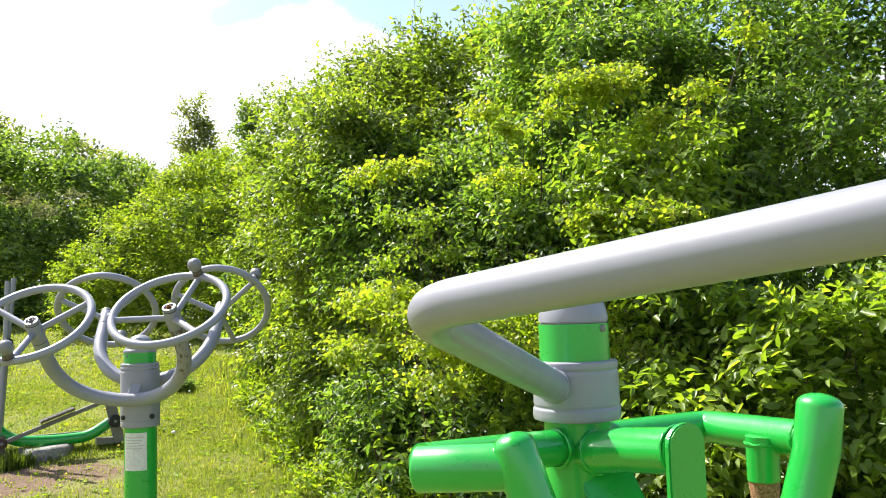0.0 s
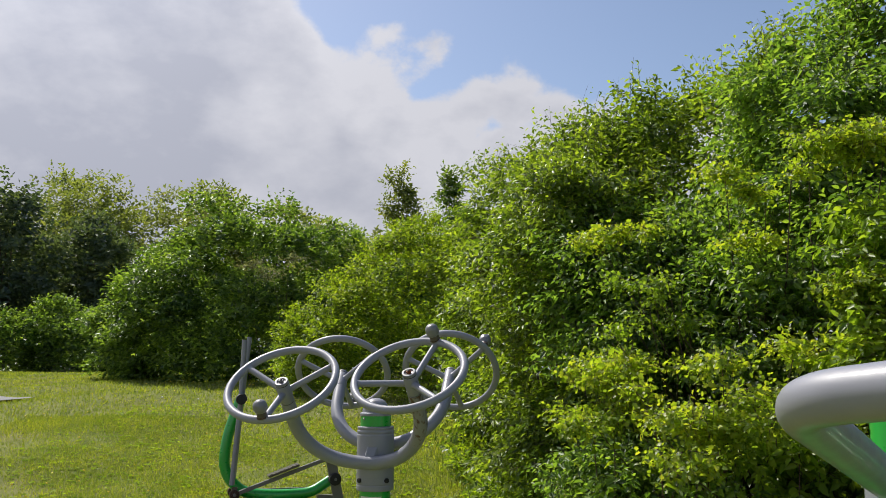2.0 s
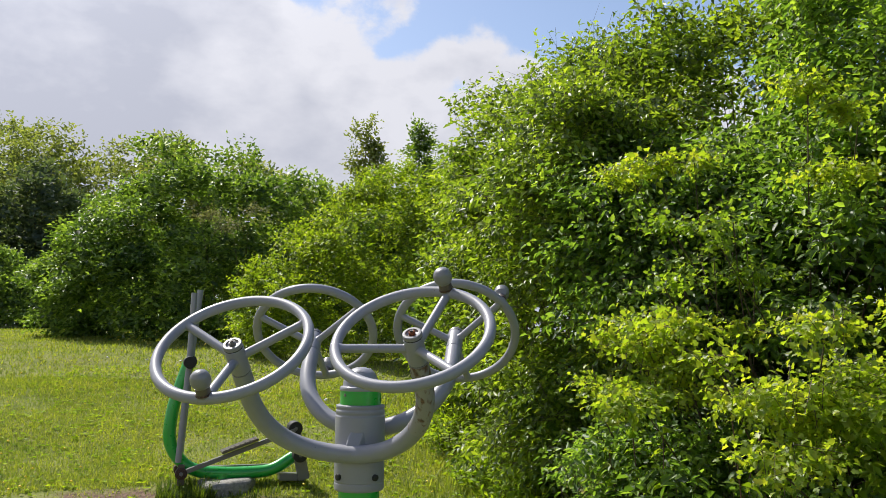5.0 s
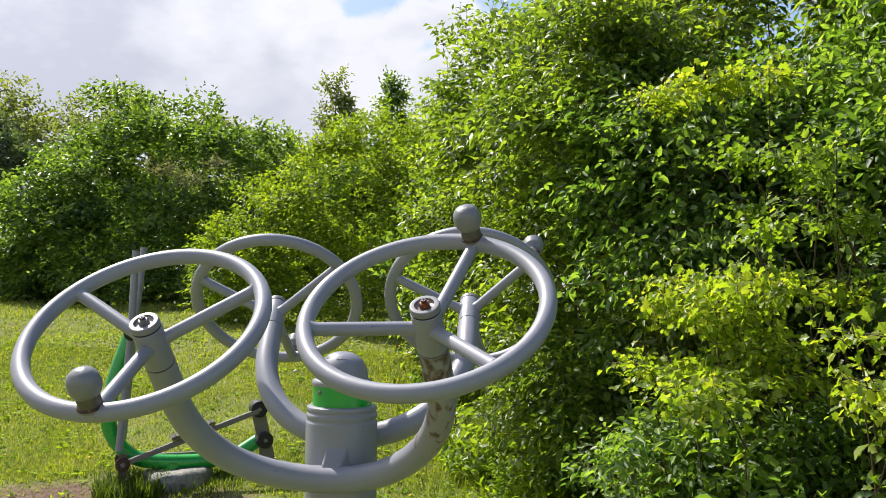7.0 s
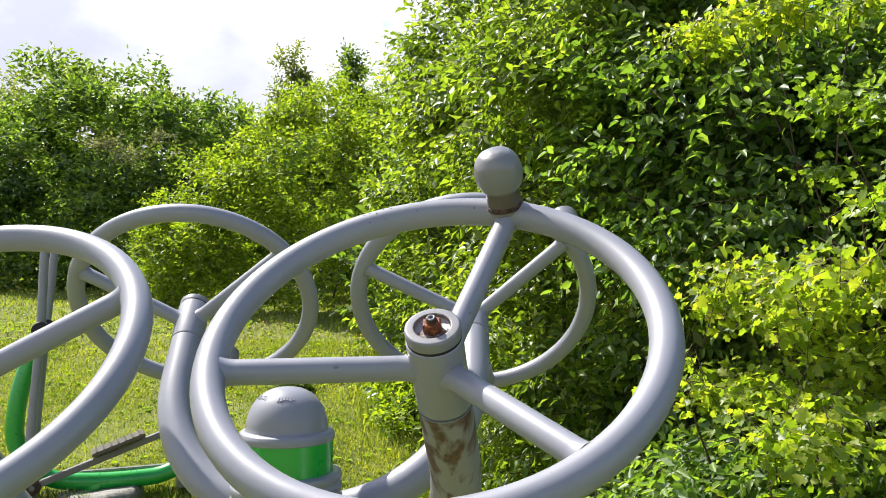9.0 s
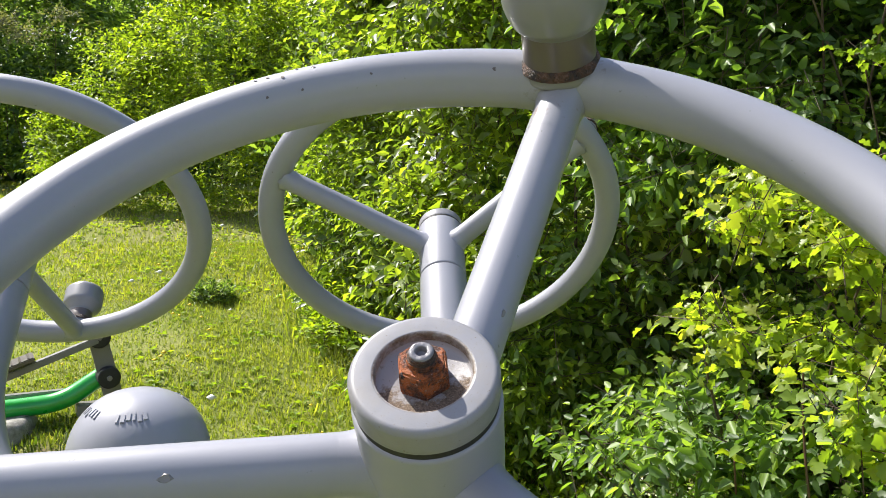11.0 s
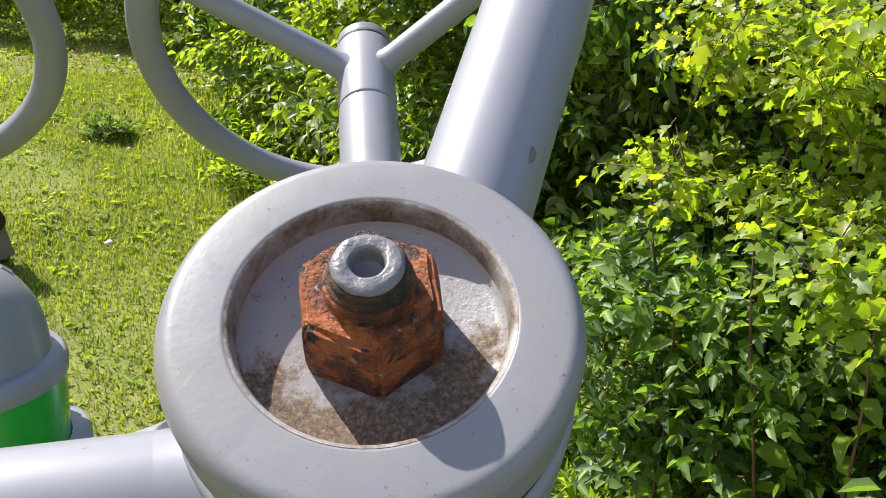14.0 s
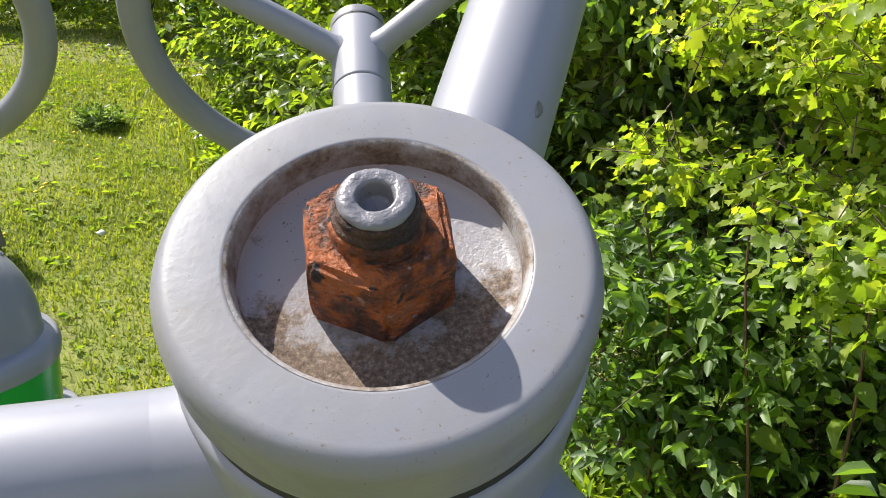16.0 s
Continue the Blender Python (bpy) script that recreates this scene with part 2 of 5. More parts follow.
def sticker():
    m, n, l, b = material("white_label")
    l.new(ramp(n, l, noise_node(n, l, 60.0, 5.0), (0.3, (0.52, 0.52, 0.50)), (0.7, (0.68, 0.68, 0.66))), b.inputs["Base Color"])
    b.inputs["Roughness"].default_value = 0.4
    return m


LABEL = sticker()
INK = painted("faded_print", (0.45, 0.45, 0.44), (0.5, 0.5, 0.5), 0.5)


def concrete():
    m, n, l, b = material("rough_concrete")
    f = noise_node(n, l, 40.0, 6.0, 0.7)
    l.new(ramp(n, l, f, (0.3, (0.16, 0.15, 0.13)), (0.7, (0.38, 0.37, 0.34))), b.inputs["Base Color"])
    b.inputs["Roughness"].default_value = 0.9
    bump(n, l, b, f, 0.6, 0.01)
    return m


CONCRETE = concrete()


def leafy(name, dark, mid, bright, glow=0.45, gloss=0.38):
    """Leaf: diffuse above, lets light through, a waxy sheen; each leaf has a tone of its own."""
    m, n, l, b = material(name)
    geo = n.new("ShaderNodeNewGeometry")
    tone = ramp(n, l, geo.outputs["Random Per Island"], (0.0, dark), (0.55, mid), (1.0, bright))
    patch = ramp(n, l, noise_node(n, l, 1.6, 3.0), (0.35, (0.72, 0.78, 0.8)), (0.7, (1.12, 1.06, 0.9)))
    mul = n.new("ShaderNodeMix")
    mul.data_type, mul.blend_type = "RGBA", "MULTIPLY"
    mul.inputs["Factor"].default_value = 1.0
    l.new(tone, mul.inputs["A"])
    l.new(patch, mul.inputs["B"])
    tone = mul.outputs["Result"]
    l.new(tone, b.inputs["Base Color"])
    b.inputs["Roughness"].default_value = gloss
    b.inputs["Specular IOR Level"].default_value = 0.5
    tr = n.new("ShaderNodeBsdfTranslucent")
    warm = n.new("ShaderNodeMix")
    warm.data_type, warm.blend_type = "RGBA", "MULTIPLY"
    warm.inputs["Factor"].default_value = 1.0
    l.new(tone, warm.inputs["A"])
    warm.inputs["B"].default_value = (2.4, 2.45, 0.62, 1)
    l.new(warm.outputs["Result"], tr.inputs["Color"])
    mixer = n.new("ShaderNodeMixShader")
    mixer.inputs[0].default_value = glow
    l.new(b.outputs[0], mixer.inputs[1])
    l.new(tr.outputs[0], mixer.inputs[2])
    l.new(mixer.outputs[0], n["Material Output"].inputs["Surface"])
    return m


LEAF_NEAR = leafy("dogwood_leaf", (0.043, 0.086, 0.026), (0.119, 0.200, 0.055), (0.250, 0.350, 0.092), 0.50, 0.46)
# yellower dogwood leaf for the tall bushes; their sunlight is put into the colour
LEAF_TOP = leafy("sunlit_dogwood_leaf", (0.058, 0.096, 0.020), (0.142, 0.204, 0.038), (0.275, 0.345, 0.060), 0.50, 0.40)
# brightened copy of the dogwood leaf: sunlight is put into its colour
LEAF_BRIGHTENED = leafy("brightened_dogwood_leaf", (0.098, 0.160, 0.025), (0.172, 0.252, 0.040), (0.265, 0.345, 0.058), 0.5, 0.42)
LEAF_THORN = leafy("hawthorn_leaf", (0.140, 0.205, 0.030), (0.236, 0.308, 0.044), (0.330, 0.345, 0.064), 0.55, 0.42)
LEAF_YELLOW = leafy("yellowish_leaf", (0.085, 0.135, 0.016), (0.160, 0.225, 0.026), (0.26, 0.32, 0.042), 0.5, 0.5)
LEAF_DARK = leafy("dark_green_leaf", (0.040, 0.078, 0.026), (0.098, 0.160, 0.046), (0.225, 0.315, 0.096), 0.42, 0.45)
# grey-green leaf, made paler and greyer: distance haze is put into the colour
LEAF_FAR = leafy("haze_paled_leaf", (0.110, 0.138, 0.068), (0.160, 0.190, 0.092), (0.225, 0.245, 0.120), 0.4, 0.7)
# dark needle colour lifted and turned bluish to paint in the haze
LEAF_FIR = leafy("haze_paled_fir_needle", (0.052, 0.080, 0.066), (0.085, 0.120, 0.096), (0.130, 0.165, 0.125), 0.3, 0.7)
BLADE = leafy("grass_blade", (0.128, 0.174, 0.030), (0.216, 0.254, 0.050), (0.296, 0.304, 0.090), 0.40, 0.6)
LEAF_WEED = leafy("lawn_weed_leaf", (0.120, 0.190, 0.018), (0.185, 0.265, 0.026), (0.26, 0.32, 0.04), 0.5, 0.6)
PETAL = painted("yellow_petal", (0.75, 0.55, 0.02), (0.6, 0.4, 0.02), 0.6)
BLADE_DARK = leafy("long_grass_blade", (0.050, 0.085, 0.014), (0.090, 0.135, 0.020), (0.15, 0.19, 0.03), 0.4, 0.6)
BLOSSOM = leafy("pale_blossom", (0.42, 0.40, 0.34), (0.60, 0.58, 0.52), (0.62, 0.50, 0.44), 0.3, 0.7)
FADED = leafy("faded_blossom", (0.13, 0.14, 0.10), (0.20, 0.205, 0.15), (0.30, 0.30, 0.24), 0.25, 0.7)
FLUFF = painted("white_fluff", (0.65, 0.65, 0.62), (0.5, 0.5, 0.48), 0.9)


def bark():
    m, n, l, b = material("brown_bark")
    f = noise_node(n, l, 45.0, 6.0, 0.7)
    l.new(ramp(n, l, f, (0.3, (0.045, 0.030, 0.022)), (0.7, (0.15, 0.11, 0.08))), b.inputs["Base Color"])
    b.inputs["Roughness"].default_value = 0.85
    bump(n, l, b, f, 0.6, 0.004)
    return m


BARK = bark()
STEM = painted("red_brown_stem", (0.085, 0.040, 0.022), (0.08, 0.04, 0.02), 0.5)


def lawn():
    m, n, l, b = material("lawn_soil_and_thatch")
    tc = n.new("ShaderNodeTexCoord")
    broad = noise_node(n, l, 0.55, 5.0, 0.6)
    fine = noise_node(n, l, 28.0, 5.0, 0.75)
    mid = noise_node(n, l, 4.0, 4.0, 0.6)
    grass = ramp(n, l, blend(n, l, 0.5, fine, mid), (0.30, (0.102, 0.130, 0.034)), (0.50, (0.180, 0.204, 0.054)), (0.72, (0.28, 0.264, 0.10)))
    soil = ramp(n, l, fine, (0.3, (0.085, 0.055, 0.042)), (0.7, (0.25, 0.17, 0.125)))
    dry = ramp(n, l, broad, (0.50, (0, 0, 0)), (0.66, (0.55, 0.55, 0.55)))
    tone = blend(n, l, dry, grass, (0.20, 0.175, 0.075))
    # ground trodden bare between the two machines
    dist = n.new("ShaderNodeVectorMath")
    dist.operation = "DISTANCE"
    sq = n.new("ShaderNodeMapping")
    sq.inputs["Scale"].default_value = (0.70, 1.15, 0.0)
    l.new(tc.outputs["Object"], sq.inputs["Vector"])
    l.new(sq.outputs[0], dist.inputs[0])
    dist.inputs[1].default_value = (-2.75 * 0.70, 6.25 * 1.15, 0)
    wob = n.new("ShaderNodeMath")
    wob.operation = "MULTIPLY_ADD"
    l.new(mid, wob.inputs[0])
    wob.inputs[1].default_value = 1.1
    l.new(dist.outputs["Value"], wob.inputs[2])
    half = n.new("ShaderNodeMath")
    half.operation = "MULTIPLY"
    half.inputs[1].default_value = 0.72
    l.new(wob.outputs[0], half.inputs[0])
    bare = ramp(n, l, half.outputs[0], (0.80, (1, 1, 1)), (0.98, (0, 0, 0)))
    l.new(blend(n, l, bare, tone, soil), b.inputs["Base Color"])
    b.inputs["Roughness"].default_value = 0.95
    b.inputs["Specular IOR Level"].default_value = 0.1
    bump(n, l, b, blend(n, l, 0.5, fine, mid), 0.9, 0.03)
    return m


LAWN = lawn()


def asphalt():
    m, n, l, b = material("pale_asphalt")
    f = noise_node(n, l, 60.0, 5.0, 0.7)
    l.new(ramp(n, l, f, (0.3, (0.16, 0.155, 0.15)), (0.7, (0.27, 0.265, 0.26))), b.inputs["Base Color"])
    b.inputs["Roughness"].default_value = 0.9
    return m


ASPHALT = asphalt()


# ---- mesh helpers ----
def finish(bm, name, mat, smooth=True):
    me = bpy.data.meshes.new(name)
    bm.normal_update()
    bm.to_mesh(me)
    bm.free()
    for p in me.polygons:
        p.use_smooth = smooth
    if smooth:
        me.set_sharp_from_angle(angle=radians(38))
    me.materials.append(mat)
    return me


def thing(name, place, label, category, group="", kind=""):
    ob = new(name)
    ob.location = place
    ob.empty_display_size = 0.1
    return tagged(ob, label, category, group, kind)


def base_of(ob):
    place = Vector(ob.location)
    while ob.parent:
        ob = ob.parent
        place += Vector(ob.location)
    return place


def part(name, bm, mat, parent, label="", smooth=True):
    """Links a bmesh, made in world places, as one mesh under a thing or a part."""
    me = finish(bm, name, mat, smooth) if isinstance(bm, bmesh.types.BMesh) else bm
    ob = new(name, me)
    ob.parent = parent
    me.transform(Matrix.Translation(-base_of(parent)))
    if label:
        ob["label"] = label
    return ob


def frame_along(points):
    pts = [Vector(p) for p in points]
    tang = []
    for i in range(len(pts)):
        a, b = pts[max(i - 1, 0)], pts[min(i + 1, len(pts) - 1)]
        tang.append((b - a).normalized())
    side = tang[0].orthogonal().normalized()
    out = []
    for p, t in zip(pts, tang):
        side = (side - t * side.dot(t)).normalized()
        out.append((p, t, side, t.cross(side)))
    return out


def tube(points, radius, segs=20, cap=True, dome=0.0, bm=None):
    """A round bar along the points; dome rounds off its far end."""
    bm = bm or bmesh.new()
    fr = frame_along(points)
    rad = radius if isinstance(radius, (list, tuple)) else [radius] * len(fr)
    if dome:
        p, t, u, v = fr[-1]
        r = rad[-1]
        for k in range(1, 5):
            a = k / 4 * math.pi / 2 * 0.97
            fr.append((p + t * dome * math.sin(a), t, u, v))
            rad = list(rad) + [r * math.cos(a)]
    rings = []
    for (p, t, u, v), r in zip(fr, rad):
        rings.append([bm.verts.new(p + (u * math.cos(2 * math.pi * k / segs) + v * math.sin(2 * math.pi * k / segs)) * r) for k in range(segs)])
    for a, b in zip(rings, rings[1:]):
        for k in range(segs):
            bm.faces.new((a[k], a[(k + 1) % segs], b[(k + 1) % segs], b[k]))
    if cap:
        bm.faces.new(rings[0][::-1])
        bm.faces.new(rings[-1])
    return bm


def lathe(place, axis, profile, segs=48, bm=None):
    """Turns (radius, height) pairs round an axis through place."""
    bm = bm or bmesh.new()
    axis, place = Vector(axis).normalized(), Vector(place)
    u = axis.orthogonal().normalized()
    v = axis.cross(u)
    rings = []
    for r, h in profile:
        if r < 1e-6:
            rings.append([bm.verts.new(place + axis * h)])
        else:
            rings.append([bm.verts.new(place + axis * h + (u * math.cos(2 * math.pi * k / segs) + v * math.sin(2 * math.pi * k / segs)) * r) for k in range(segs)])
    for a, b in zip(rings, rings[1:]):
        for k in range(segs):
            q = (k + 1) % segs
            if len(a) == 1 and len(b) == 1:
                continue
            if len(a) == 1:
                bm.faces.new((a[0], b[q], b[k]))
            elif len(b) == 1:
                bm.faces.new((a[k], a[q], b[0]))
            else:
                bm.faces.new((a[k], a[q], b[q], b[k]))
    return bm


def rounded(corners, r, steps=4):
    """A profile with its inner corners rounded off."""
    out = [corners[0]]
    for a, b, c in zip(corners, corners[1:], corners[2:]):
        a, b, c = Vector(a), Vector(b), Vector(c)
        d1, d2 = (a - b), (c - b)
        k = min(r, d1.length * 0.45, d2.length * 0.45)
        p, q = b + d1.normalized() * k, b + d2.normalized() * k
        for i in range(steps + 1):
            s = i / steps
            out.append(tuple(p * (1 - s) ** 2 + b * 2 * s * (1 - s) + q * s ** 2))
    out.append(corners[-1])
    return out


def slab(p0, p1, width, thick, up=(0, 0, 1), bevel=0.004):
    """A flat bar from p0 to p1."""
    p0, p1, up = Vector(p0), Vector(p1), Vector(up)
    d = (p1 - p0).normalized()
    side = d.cross(up).normalized()
    up = side.cross(d)
    bm = bmesh.new()
    bmesh.ops.create_cube(bm, size=1, matrix=Matrix.Translation((p0 + p1) / 2) @ Matrix((d, side, up)).transposed().to_4x4() @ Matrix.Diagonal(((p1 - p0).length, width, thick, 1)))
    bmesh.ops.bevel(bm, geom=bm.edges[:], offset=bevel, segments=2, affect="EDGES")
    return bm


def curve3(p0, p1, p2, p3, n=14):
    p0, p1, p2, p3 = map(Vector, (p0, p1, p2, p3))
    return [p0 * (1 - s) ** 3 + p1 * 3 * s * (1 - s) ** 2 + p2 * 3 * s * s * (1 - s) + p3 * s ** 3 for s in (i / n for i in range(n + 1))]


def bent(points, radius, n=8):
    """A polyline whose corners are rounded with the given radius."""
    pts = [Vector(p) for p in points]
    out = [pts[0]]
    for a, b, c in zip(pts, pts[1:], pts[2:]):
        k = min(radius, (a - b).length * 0.48, (c - b).length * 0.48)
        p, q = b + (a - b).normalized() * k, b + (c - b).normalized() * k
        out += [p * (1 - s) ** 2 + b * 2 * s * (1 - s) + q * s * s for s in (i / n for i in range(n + 1))]
    return out + [pts[-1]]


def from_arrays(name, verts, tris, mat, smooth=True):
    me = bpy.data.meshes.new(name)
    verts, tris = np.asarray(verts, np.float32), np.asarray(tris, np.int32)
    me.vertices.add(len(verts))
    me.vertices.foreach_set("co", verts.ravel())
    me.loops.add(tris.size)
    me.loops.foreach_set("vertex_index", tris.ravel())
    me.polygons.add(len(tris))
    me.polygons.foreach_set("loop_start", np.arange(0, tris.size, 3, dtype=np.int32))
    me.polygons.foreach_set("use_smooth", np.full(len(tris), smooth))
    me.update(calc_edges=True)
    me.materials.append(mat)
    return me


# ---- ground ----
RISE = [(-3000, 0.0), (-4, 0.02), (0, 0.05), (2, 0.12), (4, 0.27), (5, 0.33), (6.4, 0.41), (7.2, 0.47), (9, 0.74), (11, 1.06), (13, 1.30), (18, 1.52), (25, 1.65), (60, 1.8), (3000, 2.0)]


def ground_z(x, y):
    x, y = np.asarray(x, float), np.asarray(y, float)
    z = np.interp(y, [a for a, _ in RISE], [b for _, b in RISE])
    near = np.exp(-(np.hypot(x, y - 8) / 30.0) ** 2)
    return z + near * (0.02 * np.sin(1.7 * x + 0.6 * y) + 0.015 * np.sin(3.1 * y - 1.3 * x) + 0.02 * np.sin(0.7 * x * y * 0.3))


def steps(lo, hi, fine_lo, fine_hi, fine):
    inner = np.arange(fine_lo, fine_hi + 1e-6, fine)
    left = fine_lo - np.geomspace(0.4, fine_lo - lo, 22)[::-1]
    right = fine_hi + np.geomspace(0.4, hi - fine_hi, 22)
    return np.concatenate([left, inner, right])


gx, gy = steps(-3000, 3000, -10, 6, 0.16), steps(-3000, 3000, 0, 22, 0.16)
GX, GY = np.meshgrid(gx, gy)
gv = np.stack([GX, GY, ground_z(GX, GY)], -1).reshape(-1, 3)
ni, nj = len(gy), len(gx)
ii, jj = np.meshgrid(np.arange(ni - 1), np.arange(nj - 1), indexing="ij")
a0 = (ii * nj + jj).ravel()
gt = np.concatenate([np.stack([a0, a0 + 1, a0 + nj + 1], 1), np.stack([a0, a0 + nj + 1, a0 + nj], 1)])
tagged(new("ground", from_arrays("ground", gv, gt, LAWN)), "mown grass lawn rising gently with trodden bare soil", "lawn", kind="structure")


def gz(x, y):
    return float(ground_z(x, y))


def footpath():
    bm = bmesh.new()
    left, right = [], []
    for i in range(25):
        s = i / 24
        x, y = -17 + 9.2 * s, 11.9 - 0.3 * s + 0.2 * math.sin(2.4 * s)
        w = 0.33 * (1.0 if s < 0.9 else 1.0 - (s - 0.9) * 7)
        left.append(bm.verts.new((x, y - w, gz(x, y - w) + 0.035)))
        right.append(bm.verts.new((x, y + w, gz(x, y + w) + 0.035)))
    for k in range(24):
        bm.faces.new((left[k], left[k + 1], right[k + 1], right[k]))
    ob = new("footpath", finish(bm, "footpath", ASPHALT))
    tagged(ob, "narrow pale grey path across the lawn", "path", kind="structure")


footpath()
# ---- the machine with four hand wheels ----
POST = Vector((-0.9937, 3.9428, 0))


def hexagon(place, axis, flats, h0, h1, turn=0.3):
    axis = Vector(axis).normalized()
    u = Vector((0, 1, 0)).cross(axis).normalized()
    v = axis.cross(u)
    r = flats / math.sqrt(3)
    bm = bmesh.new()
    rings = []
    for rr, h in ((r, h0), (r, h1 - 0.0016), (r * 0.93, h1)):
        rings.append([bm.verts.new(Vector(place) + axis * h + (u * math.cos(turn + k * math.pi / 3) + v * math.sin(turn + k * math.pi / 3)) * rr) for k in range(6)])
    for a, b in zip(rings, rings[1:]):
        for k in range(6):
            bm.faces.new((a[k], a[(k + 1) % 6], b[(k + 1) % 6], b[k]))
    bm.faces.new(rings[-1])
    bmesh.ops.bevel(bm, geom=bm.edges[:], offset=0.0006, segments=2, affect="EDGES")
    bmesh.ops.subdivide_edges(bm, edges=bm.edges[:], cuts=2, use_grid_fill=True)
    for vert in bm.verts:
        vert.co += Vector((noise.noise(vert.co * 260), noise.noise(vert.co * 260 + Vector((9, 0, 0))), noise.noise(vert.co * 260 + Vector((0, 9, 0))))) * 0.0005
    return bm


def ring_torus(centre, axis, big, small, segs=96, tube_segs=20):
    axis = Vector(axis).normalized()
    u = axis.orthogonal().normalized()
    v = axis.cross(u)
    bm = bmesh.new()
    rings = []
    for i in range(segs):
        a = 2 * math.pi * i / segs
        out = u * math.cos(a) + v * math.sin(a)
        rings.append([bm.verts.new(centre + out * (big + small * math.cos(b)) + axis * small * math.sin(b)) for b in (2 * math.pi * k / tube_segs for k in range(tube_segs))])
    for i in range(segs):
        a, b = rings[i], rings[(i + 1) % segs]
        for k in range(tube_segs):
            bm.faces.new((a[k], b[k], b[(k + 1) % tube_segs], a[(k + 1) % tube_segs]))
    return bm


RIM, RIM_TUBE, HUB = 0.2314, 0.0170, 0.0295


def hand_wheel(machine, top, axis, spin, flat_knob, nut_material, flakes, lean=(0, 0)):
    top, axis = Vector(top), Vector((*axis, 1.0)).normalized()
    u = Vector((0, 1, 0)).cross(axis).normalized()
    v = axis.cross(u)
    centre = top - axis * 0.0105
    if flat_knob:
        top = top - axis * 0.0130
    rim = part("wheel_rim", ring_torus(centre, axis, RIM, RIM_TUBE), GREY, machine, "grey painted tubular steel hand wheel rim")
    for k in range(3):
        a = spin + k * 2 * math.pi / 3
        out = u * math.cos(a) + v * math.sin(a)
        inner, outer = top - axis * 0.0543 + out * 0.018, centre - axis * 0.0037 + out * (RIM - 0.006)
        bm = tube([inner, inner.lerp(outer, 0.5), outer], 0.0135, 20)
        lathe(outer - (outer - inner).normalized() * 0.010, (outer - inner), [(0.0134, -0.012), (0.0136, -0.007), (0.0142, -0.002), (0.0153, 0.002), (0.0170, 0.006)], 20, bm)
        lathe(inner + (outer - inner).normalized() * 0.012, (inner - outer), [(0.0134, -0.014), (0.0136, -0.008), (0.0143, -0.002), (0.0156, 0.003), (0.0178, 0.007)], 20, bm)
        spoke = part("spoke", bm, GREY, rim)
        if k in flakes:
            along, about, r = flakes[k]
            d = (outer - inner).normalized()
            e = (d.cross(axis) * math.cos(about) + axis * math.sin(about)).normalized()
            p = inner + d * along + e * 0.0136
            chip = lathe(p, e, [(r, -0.0004), (r * 0.75, 0.0003), (r * 0.7, 0.0001), (0.0, 0.0001)], 11)
            for vert in chip.verts:
                vert.co += d * (vert.co - p).dot(d) * 0.8 + (vert.co - p) * noise.noise(vert.co * 700) * 0.8
            part("paint_chip", chip, STEEL, spoke, "bare grey spot where the paint has flaked")
    if flakes:
        # worn spots on the side of the rim that looks up and inwards
        rnd = random.Random(6)
        for _ in range(11):
            a = spin + rnd.uniform(0.10, 0.95)
            out = u * math.cos(a) + v * math.sin(a)
            tilt = rnd.uniform(1.0, 2.6)
            e = out * math.cos(tilt) + axis * math.sin(tilt)
            p, r = centre + out * RIM + e * RIM_TUBE, rnd.uniform(0.0006, 0.0015)
            chip = lathe(p, e, [(r, -0.0005), (r * 0.75, 0.0002), (0.0, 0.0002)], 9)
            for vert in chip.verts:
                vert.co += (vert.co - p) * noise.noise(vert.co * 900) * 0.9
            part("paint_chip", chip, NECK, rim, "dark spot where the paint has flaked")
    part("hub", lathe(top, axis, rounded([(0.0, -0.1075), (0.0300, -0.1075), (0.0302, -0.0164), (0.0, -0.0160)], 0.0022), 64), GREY, rim)
    part("hub_seam", lathe(top, axis, [(0.0, -0.0166), (0.0288, -0.0166), (0.0288, -0.0126), (0.0, -0.0126)], 64), BLACK, rim, "dark gap below the hub ring")
    part("hub_ring", lathe(top, axis, [(0.0, -0.0130)] + rounded([(0.0291, -0.0130), (HUB, -0.0110), (HUB, -0.0022), (0.0278, 0.0), (0.0199, 0.0001), (0.0193, -0.0008), (0.0191, -0.0066), (0.0180, -0.0070)], 0.0024, 5), 96), GREY_LIGHT, rim, "pale grey rounded steel ring")
    part("ring_wall", lathe(top, axis, rounded([(0.0199, 0.00005), (0.0193, -0.0002), (0.01895, -0.0012), (0.0188, -0.0050)], 0.0006, 3), 72), GRIMY, rim, "grimy inner wall of the ring")
    part("recess", lathe(top, axis, [(0.0189, -0.0040), (0.0184, -0.0050), (0.0172, -0.0056), (0.0, -0.0058)], 64), DUSTY, rim, "dusty stained bottom of the ring")
    part("nut", hexagon(top, axis, 0.0184, -0.0066, 0.0055, 0.45), nut_material, rim, "rusty hexagon nut", False)
    bolt = part("bolt", lathe(top, axis, rounded([(0.0072, 0.0036), (0.0064, 0.0050), (0.0060, 0.0058), (0.0061, 0.0072), (0.0057, 0.0078), (0.0, 0.0079)], 0.0005, 3), 40), nut_material, rim, "dark rusty bolt shank")
    part("bolt_thread", lathe(top, axis, rounded([(0.0055, 0.0074), (0.0057, 0.0080), (0.0056, 0.0086), (0.0051, 0.0090), (0.0053, 0.0096), (0.0050, 0.0103), (0.0030, 0.0101)], 0.0003, 2), 40), DARK_RUST, bolt, "blackened bolt thread")
